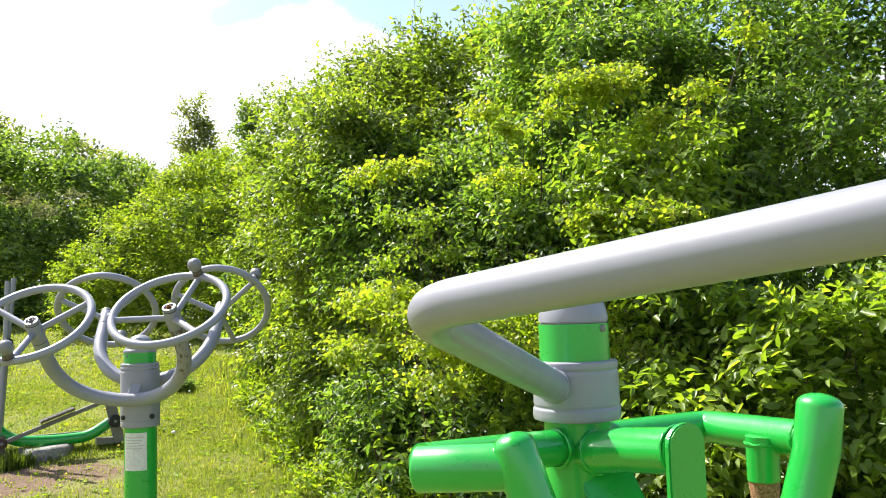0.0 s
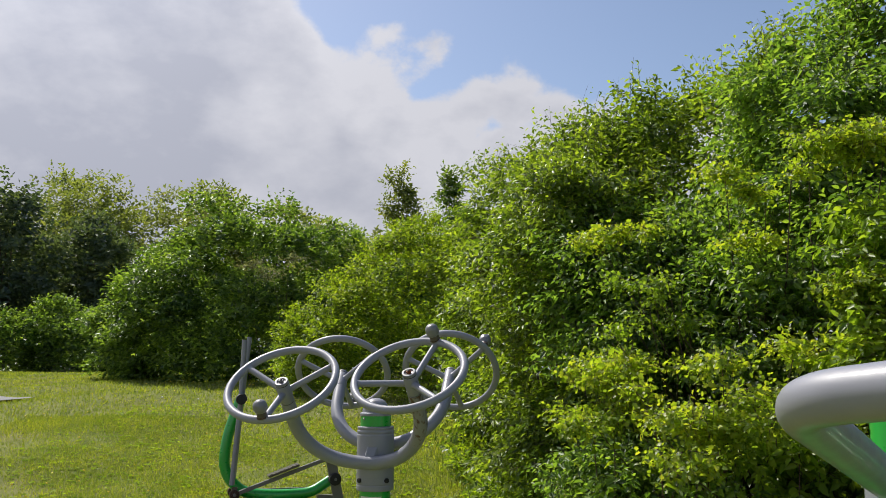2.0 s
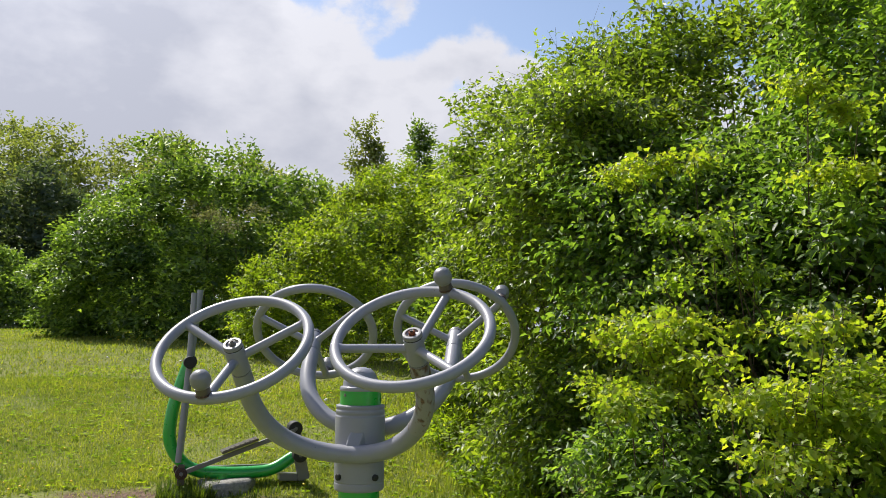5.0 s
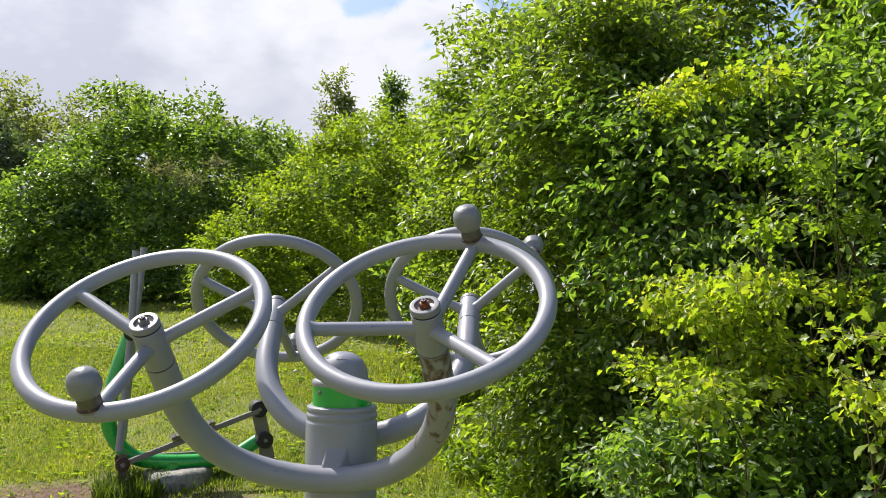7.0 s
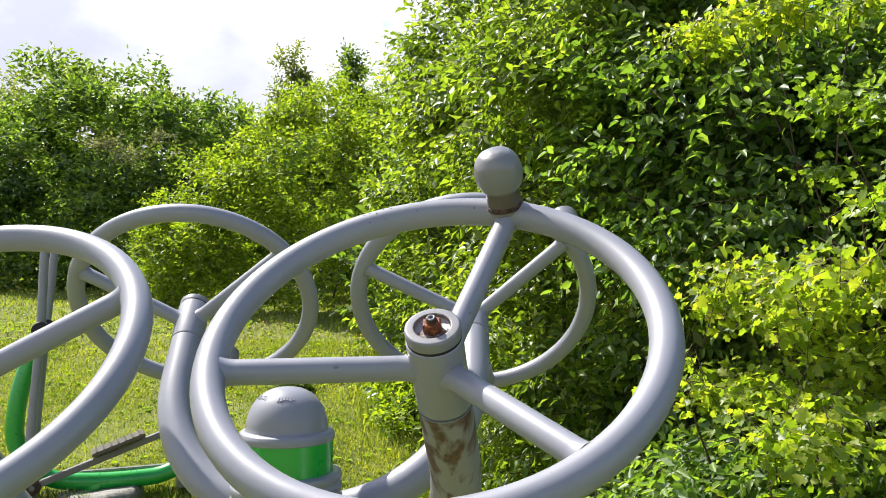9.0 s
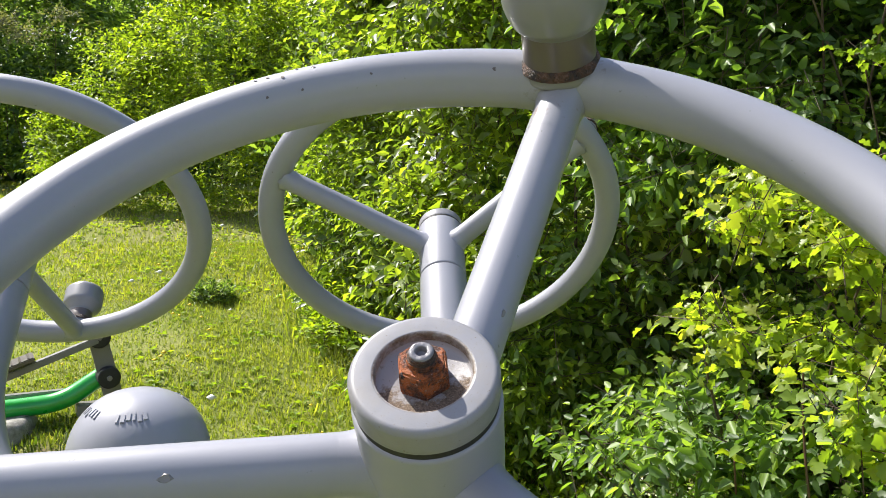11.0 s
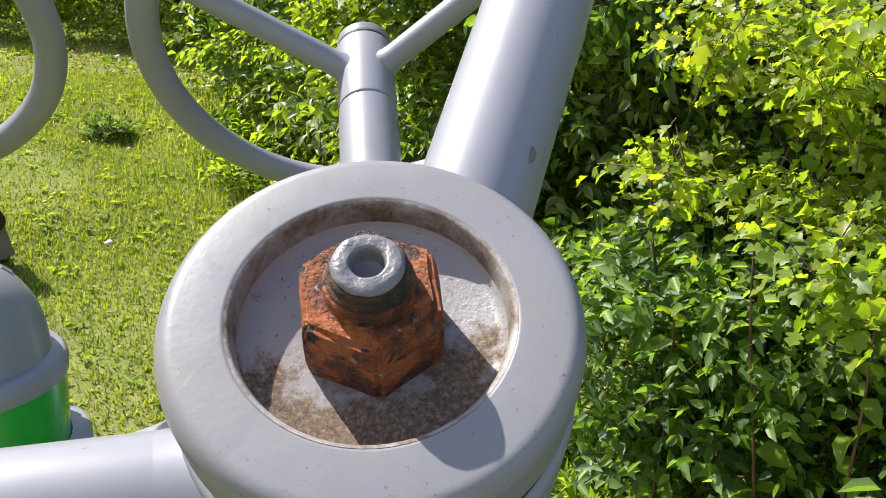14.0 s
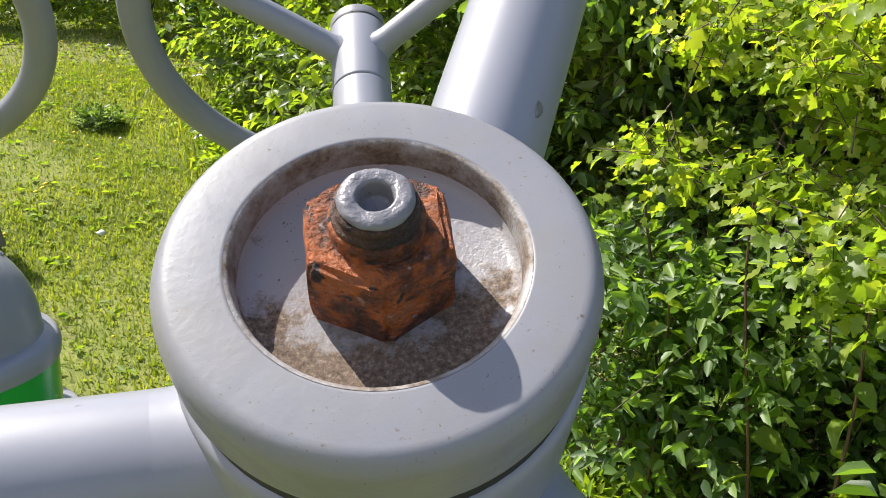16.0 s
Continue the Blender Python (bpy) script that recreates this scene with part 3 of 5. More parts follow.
    end = lathe(top, axis, rounded([(0.0046, 0.0101), (0.0048, 0.0105), (0.0045, 0.0110), (0.0038, 0.0113), (0.0026, 0.0112), (0.0023, 0.0109), (0.0022, 0.0103), (0.0021, 0.0084), (0.0, 0.0081)], 0.0004, 3), 48)
    for vert in end.verts:
        vert.co += axis * noise.noise(vert.co * 420) * 0.00035
    part("bolt_end", end, BOLT, bolt, "grey bolt end with a drilled centre")
    at = centre + (u * math.cos(spin + lean[1] * 0.14) + v * math.sin(spin + lean[1] * 0.14)) * RIM
    # a knob stands a little askew
    stand = (axis + (u * math.cos(spin) + v * math.sin(spin)) * lean[0] + (v * math.cos(spin) - u * math.sin(spin)) * lean[1]).normalized()
    if flat_knob:
        shape = rounded([(0.0, 0.006), (0.0175, 0.006), (0.0175, 0.034), (0.029, 0.048), (0.0295, 0.074), (0.027, 0.079), (0.0, 0.080)], 0.004, 4)
    else:
        shape = rounded([(0.0, 0.006), (0.0215, 0.006), (0.0200, 0.014), (0.0198, 0.036), (0.0250, 0.0405), (0.0288, 0.050), (0.0294, 0.060), (0.0266, 0.0735), (0.0190, 0.0833), (0.0092, 0.0875), (0.0, 0.0882)], 0.004, 4)
    knob = lathe(at, stand, shape, 40)
    for vert in knob.verts:
        vert.co += (vert.co - at).normalized() * (noise.noise(vert.co * 45) * 0.0011 + noise.noise(vert.co * 140) * 0.0004)
    part("knob", knob, GREY_KNOB, rim, "worn dark grey turning knob")
    if flat_knob:
        neck, weld = [(0.0, 0.012), (0.0180, 0.0125), (0.0179, 0.0330), (0.0, 0.0335)], [(0.0, 0.012), (0.0195, 0.0125), (0.0187, 0.0185), (0.0, 0.019)]
    else:
        neck, weld = [(0.0, 0.0120), (0.0208, 0.0125), (0.0204, 0.0375), (0.0, 0.0380)], [(0.0, 0.0120), (0.0232, 0.0125), (0.0222, 0.0160), (0.0206, 0.0185), (0.0, 0.019)]
    part("knob_neck", lathe(at, stand, rounded(neck, 0.001, 2), 40), NECK, rim, "tarnished brown-grey neck of the knob")
    part("knob_weld", lathe(at, stand, rounded(weld, 0.0008, 2), 32), DARK_RUST, rim, "rusty weld at the knob")
    if not flat_knob:
        arc = [centre + (u * math.cos(spin + q) + v * math.sin(spin + q)) * RIM for q in (k * 0.021 - 0.105 for k in range(11))]
        part("rust_stain", tube(arc, RIM_TUBE + 0.0002, 28, False), STAINED, rim, "brown rust stain below the knob")
        out = u * math.cos(spin) + v * math.sin(spin)
        inner, outer = top - axis * 0.0543 + out * 0.018, centre - axis * 0.0037 + out * (RIM - 0.006)
        part("rust_stain", tube([inner.lerp(outer, f) for f in (0.82, 0.87, 0.92, 0.95)], 0.0136, 24, False), STAINED, rim, "brown rust stain on the spoke")
    seam = top - axis * 0.1085
    part("arm_seam", lathe(seam, axis, [(0.0, -0.0012), (0.0272, -0.0012), (0.0272, 0.0012), (0.0, 0.0012)], 40), BLACK, rim)
    return seam - axis * 0.0012, axis


def wheel_machine():
    x, y = POST.x, POST.y
    g = gz(x, y)
    machine = thing("hand_wheel_trainer", (x, y, g), "grey and green outdoor exercise machine with four hand wheels", "exercise machine")
    part("post", lathe((x, y, 0), (0, 0, 1), [(0.0, g - 0.1), (0.070, g - 0.1), (0.070, 1.354), (0.0, 1.354)], 64), GREEN, machine, "glossy green steel post")
    part("base_plate", lathe((x, y, 0), (0, 0, 1), rounded([(0.0, g - 0.02), (0.16, g - 0.02), (0.16, g + 0.012), (0.0, g + 0.014)], 0.004), 48), GREEN, machine)
    collar = rounded([(0.0705, 1.022), (0.083, 1.022), (0.085, 1.028), (0.085, 1.046), (0.0830, 1.049), (0.085, 1.052), (0.085, 1.268), (0.0822, 1.272), (0.0822, 1.276), (0.0842, 1.280), (0.0842, 1.287), (0.0815, 1.290), (0.0815, 1.294), (0.0835, 1.297), (0.083, 1.305), (0.0705, 1.307)], 0.002, 3)
    part("collar", lathe((x, y, 0), (0, 0, 1), collar, 72), GREY, machine, "grey grooved steel sleeve")
    dome = [(0.0705, 1.353)] + rounded([(0.0718, 1.354), (0.0725, 1.361), (0.0700, 1.367), (0.0625, 1.369)], 0.002, 3)
    dome += [(0.0618 * math.cos(a) ** 0.85, 1.370 + 0.063 * math.sin(a)) for a in (i / 14 * math.pi / 2 for i in range(14))] + [(0.0, 1.433)]
    cap = part("cap", lathe((x, y, 0), (0, 0, 1), dome, 72), GREY, machine, "domed grey cap")
    # raised lettering that cannot be read: short upright ribs round the dome
    rnd = random.Random(4)
    for start in (200, 262, 20, 90):
        for k in range(6):
            a = radians(start + k * 6.2)
            el = radians(52 + rnd.uniform(-1.5, 1.5))
            p = Vector((x + 0.0618 * math.cos(el) ** 0.85 * math.cos(a), y + 0.0618 * math.cos(el) ** 0.85 * math.sin(a), 1.370 + 0.063 * math.sin(el)))
            out = Vector((math.cos(a) * math.cos(el), math.sin(a) * math.cos(el), math.sin(el)))
            up = (Vector((0, 0, 1)) - out * out.z).normalized()
            bm = slab(p - up * 0.0042, p + up * 0.0042, rnd.uniform(0.0026, 0.0044), 0.0016, out, 0.0006)
            part("raised_mark", bm, GREY, cap)
    for a in (228, 318, 48, 138):
        d = Vector((math.cos(radians(a)), math.sin(radians(a)), 0))
        part("bolt_head", lathe((x + d.x * 0.082, y + d.y * 0.082, 1.070), d, rounded([(0.0, 0.0), (0.011, 0.0), (0.011, 0.011), (0.0, 0.013)], 0.002), 24), BLACK, machine, "black bolt head")
    for a in (232, 52):
        d = Vector((math.cos(radians(a)), math.sin(radians(a)), 0))
        part("screw", lathe((x + d.x * 0.068, y + d.y * 0.068, 1.340), d, rounded([(0.0, 0.0), (0.006, 0.0), (0.005, 0.005), (0.002, 0.006), (0.0, 0.004)], 0.001), 20), STEEL, machine, "steel screw")
    wheels = {
        "fl": ((-1.3171, 3.5385, 1.5137), (-0.1103, -0.7829), -1.70, False, STEEL, {}, (-0.22, 0.0)),
        "fr": ((-0.7695, 3.5134, 1.5521), (-0.1561, -0.7360), 1.070, False, RUST, {0: (0.052, 0.7, 0.0013), 1: (0.088, 2.2, 0.0019)}, (0.0, 0.10)),
        "rl": ((-1.2605, 4.3789, 1.5532), (-0.10, 1.1170), 1.58, True, STEEL, {}),
        "rr": ((-0.6942, 4.3614, 1.5631), (0.0384, 1.3277), -0.732, True, STEEL, {}),
    }
    ends = {k: hand_wheel(machine, *w) for k, w in wheels.items()}
    for left, right, bottom in (("fl", "fr", (x, y - 0.097, 1.150)), ("rl", "rr", (x + 0.004, y + 0.090, 1.215))):
        b = Vector(bottom)
        pts = []
        for key in (left, right):
            p, axis = ends[key]
            q = p - axis * 0.095
            side = Vector((1 if key == right else -1, 0, 0))
            half = abs(q.x - b.x)
            drop = (q - b).length
            seg = [p, p.lerp(q, 0.5)] + curve3(q, q - axis * drop * 0.40, b + side * half * 0.62, b, 20)
            pts = pts + seg[::-1][1:] if pts else seg
        part("arm", tube(pts, 0.0300, 28), GREY, machine, "grey bent tube that carries two wheels")
    # rust that has run down the tube below one wheel
    p, axis = ends["fr"]
    q = p - axis * 0.095
    b = Vector((x, y - 0.097, 1.150))
    run = [p - axis * 0.001, p.lerp(q, 0.5)] + curve3(q, q - axis * (q - b).length * 0.40, b + Vector((abs(q.x - b.x) * 0.62, 0, 0)), b, 20)[:9]
    part("rust_run", tube(run, 0.03025, 28, False), STREAKED, machine, "rust-streaked stretch of the tube")
    # gussets that brace the tubes against the sleeve
    for sgn, z0 in ((-1, 1.172), (1, 1.235)):
        bm = bmesh.new()
        yy = y + sgn * 0.080
        pts = [(-0.034, yy, z0), (0.034, yy, z0), (-0.020, yy, z0 + 0.050), (0.030, yy, z0 + 0.050), (-0.030, yy + sgn * 0.034, z0 - 0.006), (0.010, yy + sgn * 0.034, z0 - 0.006), (-0.016, yy + sgn * 0.004, z0 + 0.050)]
        vs = [bm.verts.new((x + a, b_, c)) for a, b_, c in pts]
        bmesh.ops.convex_hull(bm, input=vs)
        bmesh.ops.bevel(bm, geom=bm.edges[:], offset=0.002, segments=2, affect="EDGES")
        part("gusset", bm, GREY, machine, smooth=False)
    # instruction label
    bm = bmesh.new()
    a0, a1 = radians(218), radians(306)
    ring = []
    for k in range(15):
        a = a0 + (a1 - a0) * k / 14
        ring.append([bm.verts.new((x + 0.0707 * math.cos(a), y + 0.0707 * math.sin(a), z)) for z in (0.835, 1.000)])
    for p0, p1 in zip(ring, ring[1:]):
        bm.faces.new((p0[0], p1[0], p1[1], p0[1]))
    label = part("instruction_label", bm, LABEL, machine, "faded white instruction label")
    for row in range(5):
        bm = bmesh.new()
        z = 0.980 - row * 0.012
        ring = []
        for k in range(9):
            a = a0 + 0.1 + (a1 - a0 - 0.25 - 0.12 * (row % 3)) * k / 8
            ring.append([bm.verts.new((x + 0.0711 * math.cos(a), y + 0.0711 * math.sin(a), zz)) for zz in (z - 0.0022, z + 0.0022)])
        for p0, p1 in zip(ring, ring[1:]):
            bm.faces.new((p0[0], p1[0], p1[1], p0[1]))
        part("print_line", bm, INK, label)


wheel_machine()


# ---- the machine with the swinging bar ----
def bar_machine():
    x, y = 0.428, 1.655
    g = gz(x, y)
    m = thing("twist_trainer", (x, y, g), "green outdoor exercise machine with a grey swinging hand bar", "exercise machine")
    part("post", lathe((x, y, 0), (0, 0, 1), [(0.0, g - 0.1), (0.066, g - 0.1), (0.066, 1.300), (0.0, 1.300)], 56), GREEN, m, "glossy green steel post")
    part("neck", lathe((x, y, 0), (0, 0, 1), [(0.0, 1.300), (0.0695, 1.300), (0.0695, 1.478), (0.0, 1.478)], 56), GREEN, m)
    collar = rounded([(0.0700, 1.290), (0.085, 1.291), (0.0865, 1.298), (0.0865, 1.312), (0.0830, 1.317), (0.0850, 1.321), (0.0840, 1.383), (0.0820, 1.388), (0.0845, 1.392), (0.0845, 1.404), (0.0700, 1.406)], 0.002, 3)
    part("collar", lathe((x, y, 0), (0, 0, 1), collar, 72), GREY, m, "grey steel sleeve")
    dome = [(0.0695, 1.4785), (0.0655, 1.479), (0.0655, 1.482), (0.0690, 1.482), (0.0688, 1.492)] + [(0.0672 * math.cos(a) ** 0.9, 1.494 + 0.056 * math.sin(a)) for a in (i / 12 * math.pi / 2 for i in range(1, 12))] + [(0.0, 1.550)]
    part("cap", lathe((x, y, 0), (0, 0, 1), dome, 64), GREY, m, "domed grey cap")
    d = Vector((0.62, -0.78, 0)).normalized()
    part("screw", lathe((x + d.x * 0.068, y + d.y * 0.068, 1.468), d, rounded([(0.0, 0.0), (0.0080, 0.0), (0.0070, 0.0055), (0.0026, 0.0065), (0.0, 0.004)], 0.001), 20), STEEL, m, "steel screw")
    bar = bent([(0.385, 1.615, 1.352), (0.072, 1.098, 1.517), (0.42, 0.655, 1.580), (0.98, 0.03, 1.685), (1.10, 0.30, 1.685)], 0.085, 12)
    part("hand_bar", tube(bar, 0.0302, 32), GREY, m, "grey bent steel hand bar")
    rr = 0.0345
    part("side_arm", tube([(0.40, 1.63, 1.240), (0.25, 1.53, 1.250), (0.100, 1.418, 1.260)], rr, 28), GREEN, m)
    part("cross_tube", tube([(0.262, 1.312, 1.268), (0.17, 1.345, 1.264), (0.092, 1.374, 1.260)], 0.0375, 28, True, 0.012), GREEN, m)
    part("grip", tube([(0.330, 1.27, 1.02), (0.300, 1.285, 1.10), (0.270, 1.297, 1.19), (0.247, 1.305, 1.26), (0.236, 1.309, 1.302)], [0.036, 0.036, 0.036, 0.0355, 0.034], 28, True, 0.020), GREEN, m)
    part("front_arm", tube([(0.43, 1.63, 1.225), (0.48, 1.50, 1.252), (0.530, 1.372, 1.268)], 0.040, 28), GREEN, m)
    bm = bmesh.new()
    out = Vector((0.45, -0.89, 0)).normalized()
    side = Vector((0.89, 0.45, 0))
    prof = [(-0.043, -0.33), (0.043, -0.33), (0.043, 0.012)] + [(0.043 * math.cos(a), 0.012 + 0.033 * math.sin(a)) for a in (i / 8 * math.pi for i in range(1, 8))] + [(-0.043, 0.012)]
    face = bm.faces.new([bm.verts.new(Vector((0.528, 1.365, 1.272)) + side * a + Vector((0, 0, b))) for a, b in prof])
    ext = bmesh.ops.extrude_face_region(bm, geom=[face])
    bmesh.ops.translate(bm, vec=out * 0.012, verts=[v for v in ext["geom"] if isinstance(v, bmesh.types.BMVert)])
    bmesh.ops.recalc_face_normals(bm, faces=bm.faces[:])
    bmesh.ops.bevel(bm, geom=bm.edges[:], offset=0.0025, segments=2, affect="EDGES")
    part("end_plate", bm, GREEN, m, smooth=False)
    part("back_arm", tube(bent([(0.47, 1.69, 1.240), (0.752, 1.80, 1.240), (0.822, 1.50, 1.254)], 0.04, 6), rr, 28), GREEN, m)
    part("upright_grip", tube([(0.68, 1.44, 0.98), (0.745, 1.452, 1.07), (0.785, 1.458, 1.15), (0.812, 1.456, 1.24), (0.822, 1.453, 1.322)], 0.0405, 28, True, 0.022), GREEN, m)
    part("peg", tube([(0.774, 1.585, 1.25), (0.774, 1.585, 1.165)], 0.031, 28), GREEN, m)
    part("peg_end", tube([(0.774, 1.585, 1.167), (0.774, 1.585, 1.115)], [0.0295, 0.024], 28), TAN, m, "rusty tan end of the peg")
    def bead(place, axis, r, size, mat, seed):
        """An uneven ring of weld where one tube meets another."""
        bm = ring_torus(Vector(place), axis, r, size, 40, 8)
        for vert in bm.verts:
            vert.co += Vector((noise.noise(vert.co * 90 + Vector((seed, 0, 0))), noise.noise(vert.co * 90 + Vector((0, seed, 0))), noise.noise(vert.co * 90 + Vector((0, 0, seed))))) * size * 0.9
        part("weld_bead", bm, mat, m)

    bead((0.365, 1.583, 1.364), (-0.325, -0.53, 0.17), 0.0305, 0.0028, GREY, 1)
    bead((0.774, 1.585, 1.236), (0, 0, 1), 0.0312, 0.0034, GREEN, 2)
    bead((0.815, 1.500, 1.253), (0.05, -0.20, 0.01), 0.0352, 0.0036, GREEN, 3)
    bead((0.526, 1.377, 1.268), (0.10, -0.26, 0.03), 0.0402, 0.0030, GREEN, 4)
    bead((0.372, 1.604, 1.242), (-0.15, -0.10, 0.01), 0.0350, 0.0032, GREEN, 5)
    bead((0.448, 1.585, 1.234), (0.05, -0.13, 0.027), 0.0404, 0.0032, GREEN, 7)
    part("brace", slab((0.46, 1.60, 1.20), (0.50, 1.50, 1.05), 0.012, 0.10, (0, 0.6, 1)), GREEN, m)


bar_machine()


# ---- the striding machine behind ----
def strider():
    ax = Vector((0.905, 0.425, 0))  # along the machine
    n = Vector((-0.425, 0.905, 0))  # across it

    def at(px, pz, across=0.0):
        return Vector((-2.72, 6.81, 0)) + ax * (px * 1.105) + n * across + Vector((0, 0, pz))

    g = gz(-2.4, 6.95)
    m = thing("elliptical_trainer", (-2.4, 6.95, g), "green and grey outdoor striding machine on concrete", "exercise machine")
    part("frame", tube(bent([at(-0.01, 1.325), at(-0.10, 1.02), at(-0.115, 0.76), at(0.02, 0.585), at(0.26, 0.555), at(0.53, 0.560), at(0.67, 0.655), at(0.735, 0.69)], 0.16, 8), 0.043, 24), GREEN, m, "bent green steel tube")
    part("stand", lathe((at(0.22, 0).x, at(0.22, 0).y, 0), (0, 0, 1), [(0.0, g - 0.1), (0.05, g - 0.1), (0.05, 0.56), (0.0, 0.56)], 28), GREEN, m)
    for k, across in enumerate((-0.10, 0.10)):
        up = 0.03 * k
        lever = part("lever", tube([at(-0.055 + 0.02 * k, 0.66, across), at(-0.012 + 0.02 * k, 1.34, across), at(0.00 + 0.05 * k, 1.815 + up, across)], 0.021, 18), GREY, m, "grey hand lever")
        part("lever_cap", lathe(at(-0.012 + 0.02 * k, 1.335, across * 1.2), n, rounded([(0.0, -0.045), (0.042, -0.045), (0.042, 0.045), (0.0, 0.045)], 0.006), 28), BLACK, lever, "black pivot cap")
        foot = at(-0.035, 0.585, across)
        end = at(0.66, 0.855 - 0.275 * k, across)
        beam = part("pedal_beam", slab(foot, end, 0.040, 0.030), STEEL, m, "grey pedal beam")
        if k == 0:
            p0, p1 = foot.lerp(end, 0.34) + Vector((0, 0, 0.042)), foot.lerp(end, 0.66) + Vector((0, 0, 0.042))
            pedal = part("pedal", slab(p0, p1, 0.13, 0.018), NECK, beam, "dark ribbed foot plate")
            for r in range(7):
                q = p0.lerp(p1, (r + 0.7) / 7.4) + Vector((0, 0, 0.010))
                part("rib", slab(q - n * 0.055, q + n * 0.055, 0.010, 0.005, bevel=0.001), NECK, pedal)
        part("joint", lathe(foot, n, rounded([(0.0, -0.028), (0.040, -0.028), (0.040, 0.028), (0.0, 0.028)], 0.006), 24), DARK_RUST, beam, "rusty joint")
        part("joint_bolt", lathe(foot, n, rounded([(0.0, -0.040), (0.014, -0.040), (0.014, 0.040), (0.0, 0.040)], 0.003), 6), STEEL, beam, "steel bolt through the joint")
        part("joint_bracket", slab(foot + Vector((0, 0, 0.06)), foot - Vector((0, 0, 0.08)), 0.035, 0.045, ax), NECK, beam)
    link = part("crank", slab(at(0.655, 0.90, -0.06), at(0.735, 0.50, -0.06), 0.030, 0.082, ax), STEEL, m, "grey steel link plate")
    for px, pz in ((0.665, 0.865), (0.70, 0.675)):
        part("pivot_cap", lathe(at(px, pz, -0.06), n, rounded([(0.0, -0.055), (0.050, -0.055), (0.050, 0.055), (0.0, 0.055)], 0.008), 28), BLACK, link, "black pivot cap")
        part("cap_bolt", lathe(at(px, pz, -0.06), n, rounded([(0.0, -0.062), (0.013, -0.062), (0.013, 0.0), (0.0, 0.0)], 0.003), 6), STEEL, link)
    part("rear_foot", slab(at(0.58, 0.520, 0), at(0.745, 0.510, 0), 0.09, 0.05), STEEL, m)
    # footing
    bm = lathe((at(0.24, 0).x, at(0.24, 0).y, 0), (0, 0, 1), rounded([(0.0, g - 0.15), (0.20, g - 0.15), (0.20, g + 0.05), (0.17, g + 0.075), (0.0, g + 0.08)], 0.02), 24)
    for v in bm.verts:
        v.co += Vector((noise.noise(v.co * 9), noise.noise(v.co * 9 + Vector((5, 0, 0))), noise.noise(v.co * 7) * 0.4)) * 0.03
    tagged(new("footing", finish(bm, "footing", CONCRETE)), "rough round concrete footing in the grass", "footing")


strider()


# ---- plants ----
LEAF8 = np.array([(0, 0, 0), (0.26, 0.42, 0.10), (0.64, 0.36, 0.06), (1, 0, -0.16), (0.64, -0.36, 0.06), (0.26, -0.42, 0.10), (0.30, 0, 0), (0.66, 0, -0.03)])
TRI8 = np.array([(0, 6, 1), (1, 6, 7), (1, 7, 2), (2, 7, 3), (0, 5, 6), (6, 5, 4), (6, 4, 7), (7, 4, 3)])
LEAF6 = np.array([(0, 0, 0), (0.26, 0.42, 0.10), (0.64, 0.36, 0.05), (1, 0, -0.13), (0.64, -0.36, 0.05), (0.26, -0.42, 0.10)])
TRI6 = np.array([(0, 1, 2), (0, 2, 3), (0, 3, 4), (0, 4, 5)])
LEAF2 = np.array([(0, 0, 0), (0.48, 0.40, 0.09), (1, 0, -0.10), (0.48, -0.40, 0.09)])
TRI2 = np.array([(0, 1, 2), (0, 2, 3)])
LEAF4 = np.array([(0, 0, 0), (0.48, 0.40, 0.09), (1, 0, -0.10), (0.48, -0.40, 0.09), (0.5, 0, 0)])
TRI4 = np.array([(0, 4, 1), (4, 2, 1), (0, 3, 4), (4, 3, 2)])
LOBE = np.array([(0, 0, 0), (0.16, 0.13, 0.03), (0.30, 0.36, 0.07), (0.44, 0.40, 0.06), (0.50, 0.20, 0.03), (0.68, 0.33, 0.04), (0.80, 0.28, 0.0), (0.84, 0.13, -0.04), (1, 0, -0.12), (0.84, -0.13, -0.04), (0.80, -0.28, 0.0), (0.68, -0.33, 0.04), (0.50, -0.20, 0.03), (0.44, -0.40, 0.06), (0.30, -0.36, 0.07), (0.16, -0.13, 0.03), (0.52, 0, -0.01)])
TRIL = np.array([(16, k + 1, k) for k in range(15)] + [(16, 0, 15)])


def unit(v):
    return v / np.maximum(np.linalg.norm(v, axis=-1, keepdims=True), 1e-9)


def leaves_at(rng, pos, out, size, width, shape, tris, lift=0.9, facing=None, loose=0.55):
    """Vertices and triangles of leaves at pos that point along out, their faces turned up."""
    n = len(pos)
    out = unit(out)
    up = np.array([0, 0, 1.0]) * lift + rng.normal(0, loose, (n, 3)) + out * 0.15
    if facing is not None:
        up = up + facing
    side = unit(np.cross(up, out))
    face = np.cross(out, side)
    s = size[:, None, None]
    curl = rng.uniform(0.4, 2.2, n)[:, None, None]
    v = pos[:, None] + s * (out[:, None] * shape[None, :, 0:1] + side[:, None] * shape[None, :, 1:2] * width + face[:, None] * shape[None, :, 2:3] * curl)
    t = tris[None] + (np.arange(n) * len(shape))[:, None, None]
    return v.reshape(-1, 3), t.reshape(-1, 3)


def inside(p, blobs):
    """How deep each point lies: the smallest scaled distance to a blob's middle."""
    b = np.asarray(blobs)
    d = np.full(len(p), 9.0)
    for c in b:
        d = np.minimum(d, np.linalg.norm((p - c[:3]) / c[3:6], axis=1))
    return d


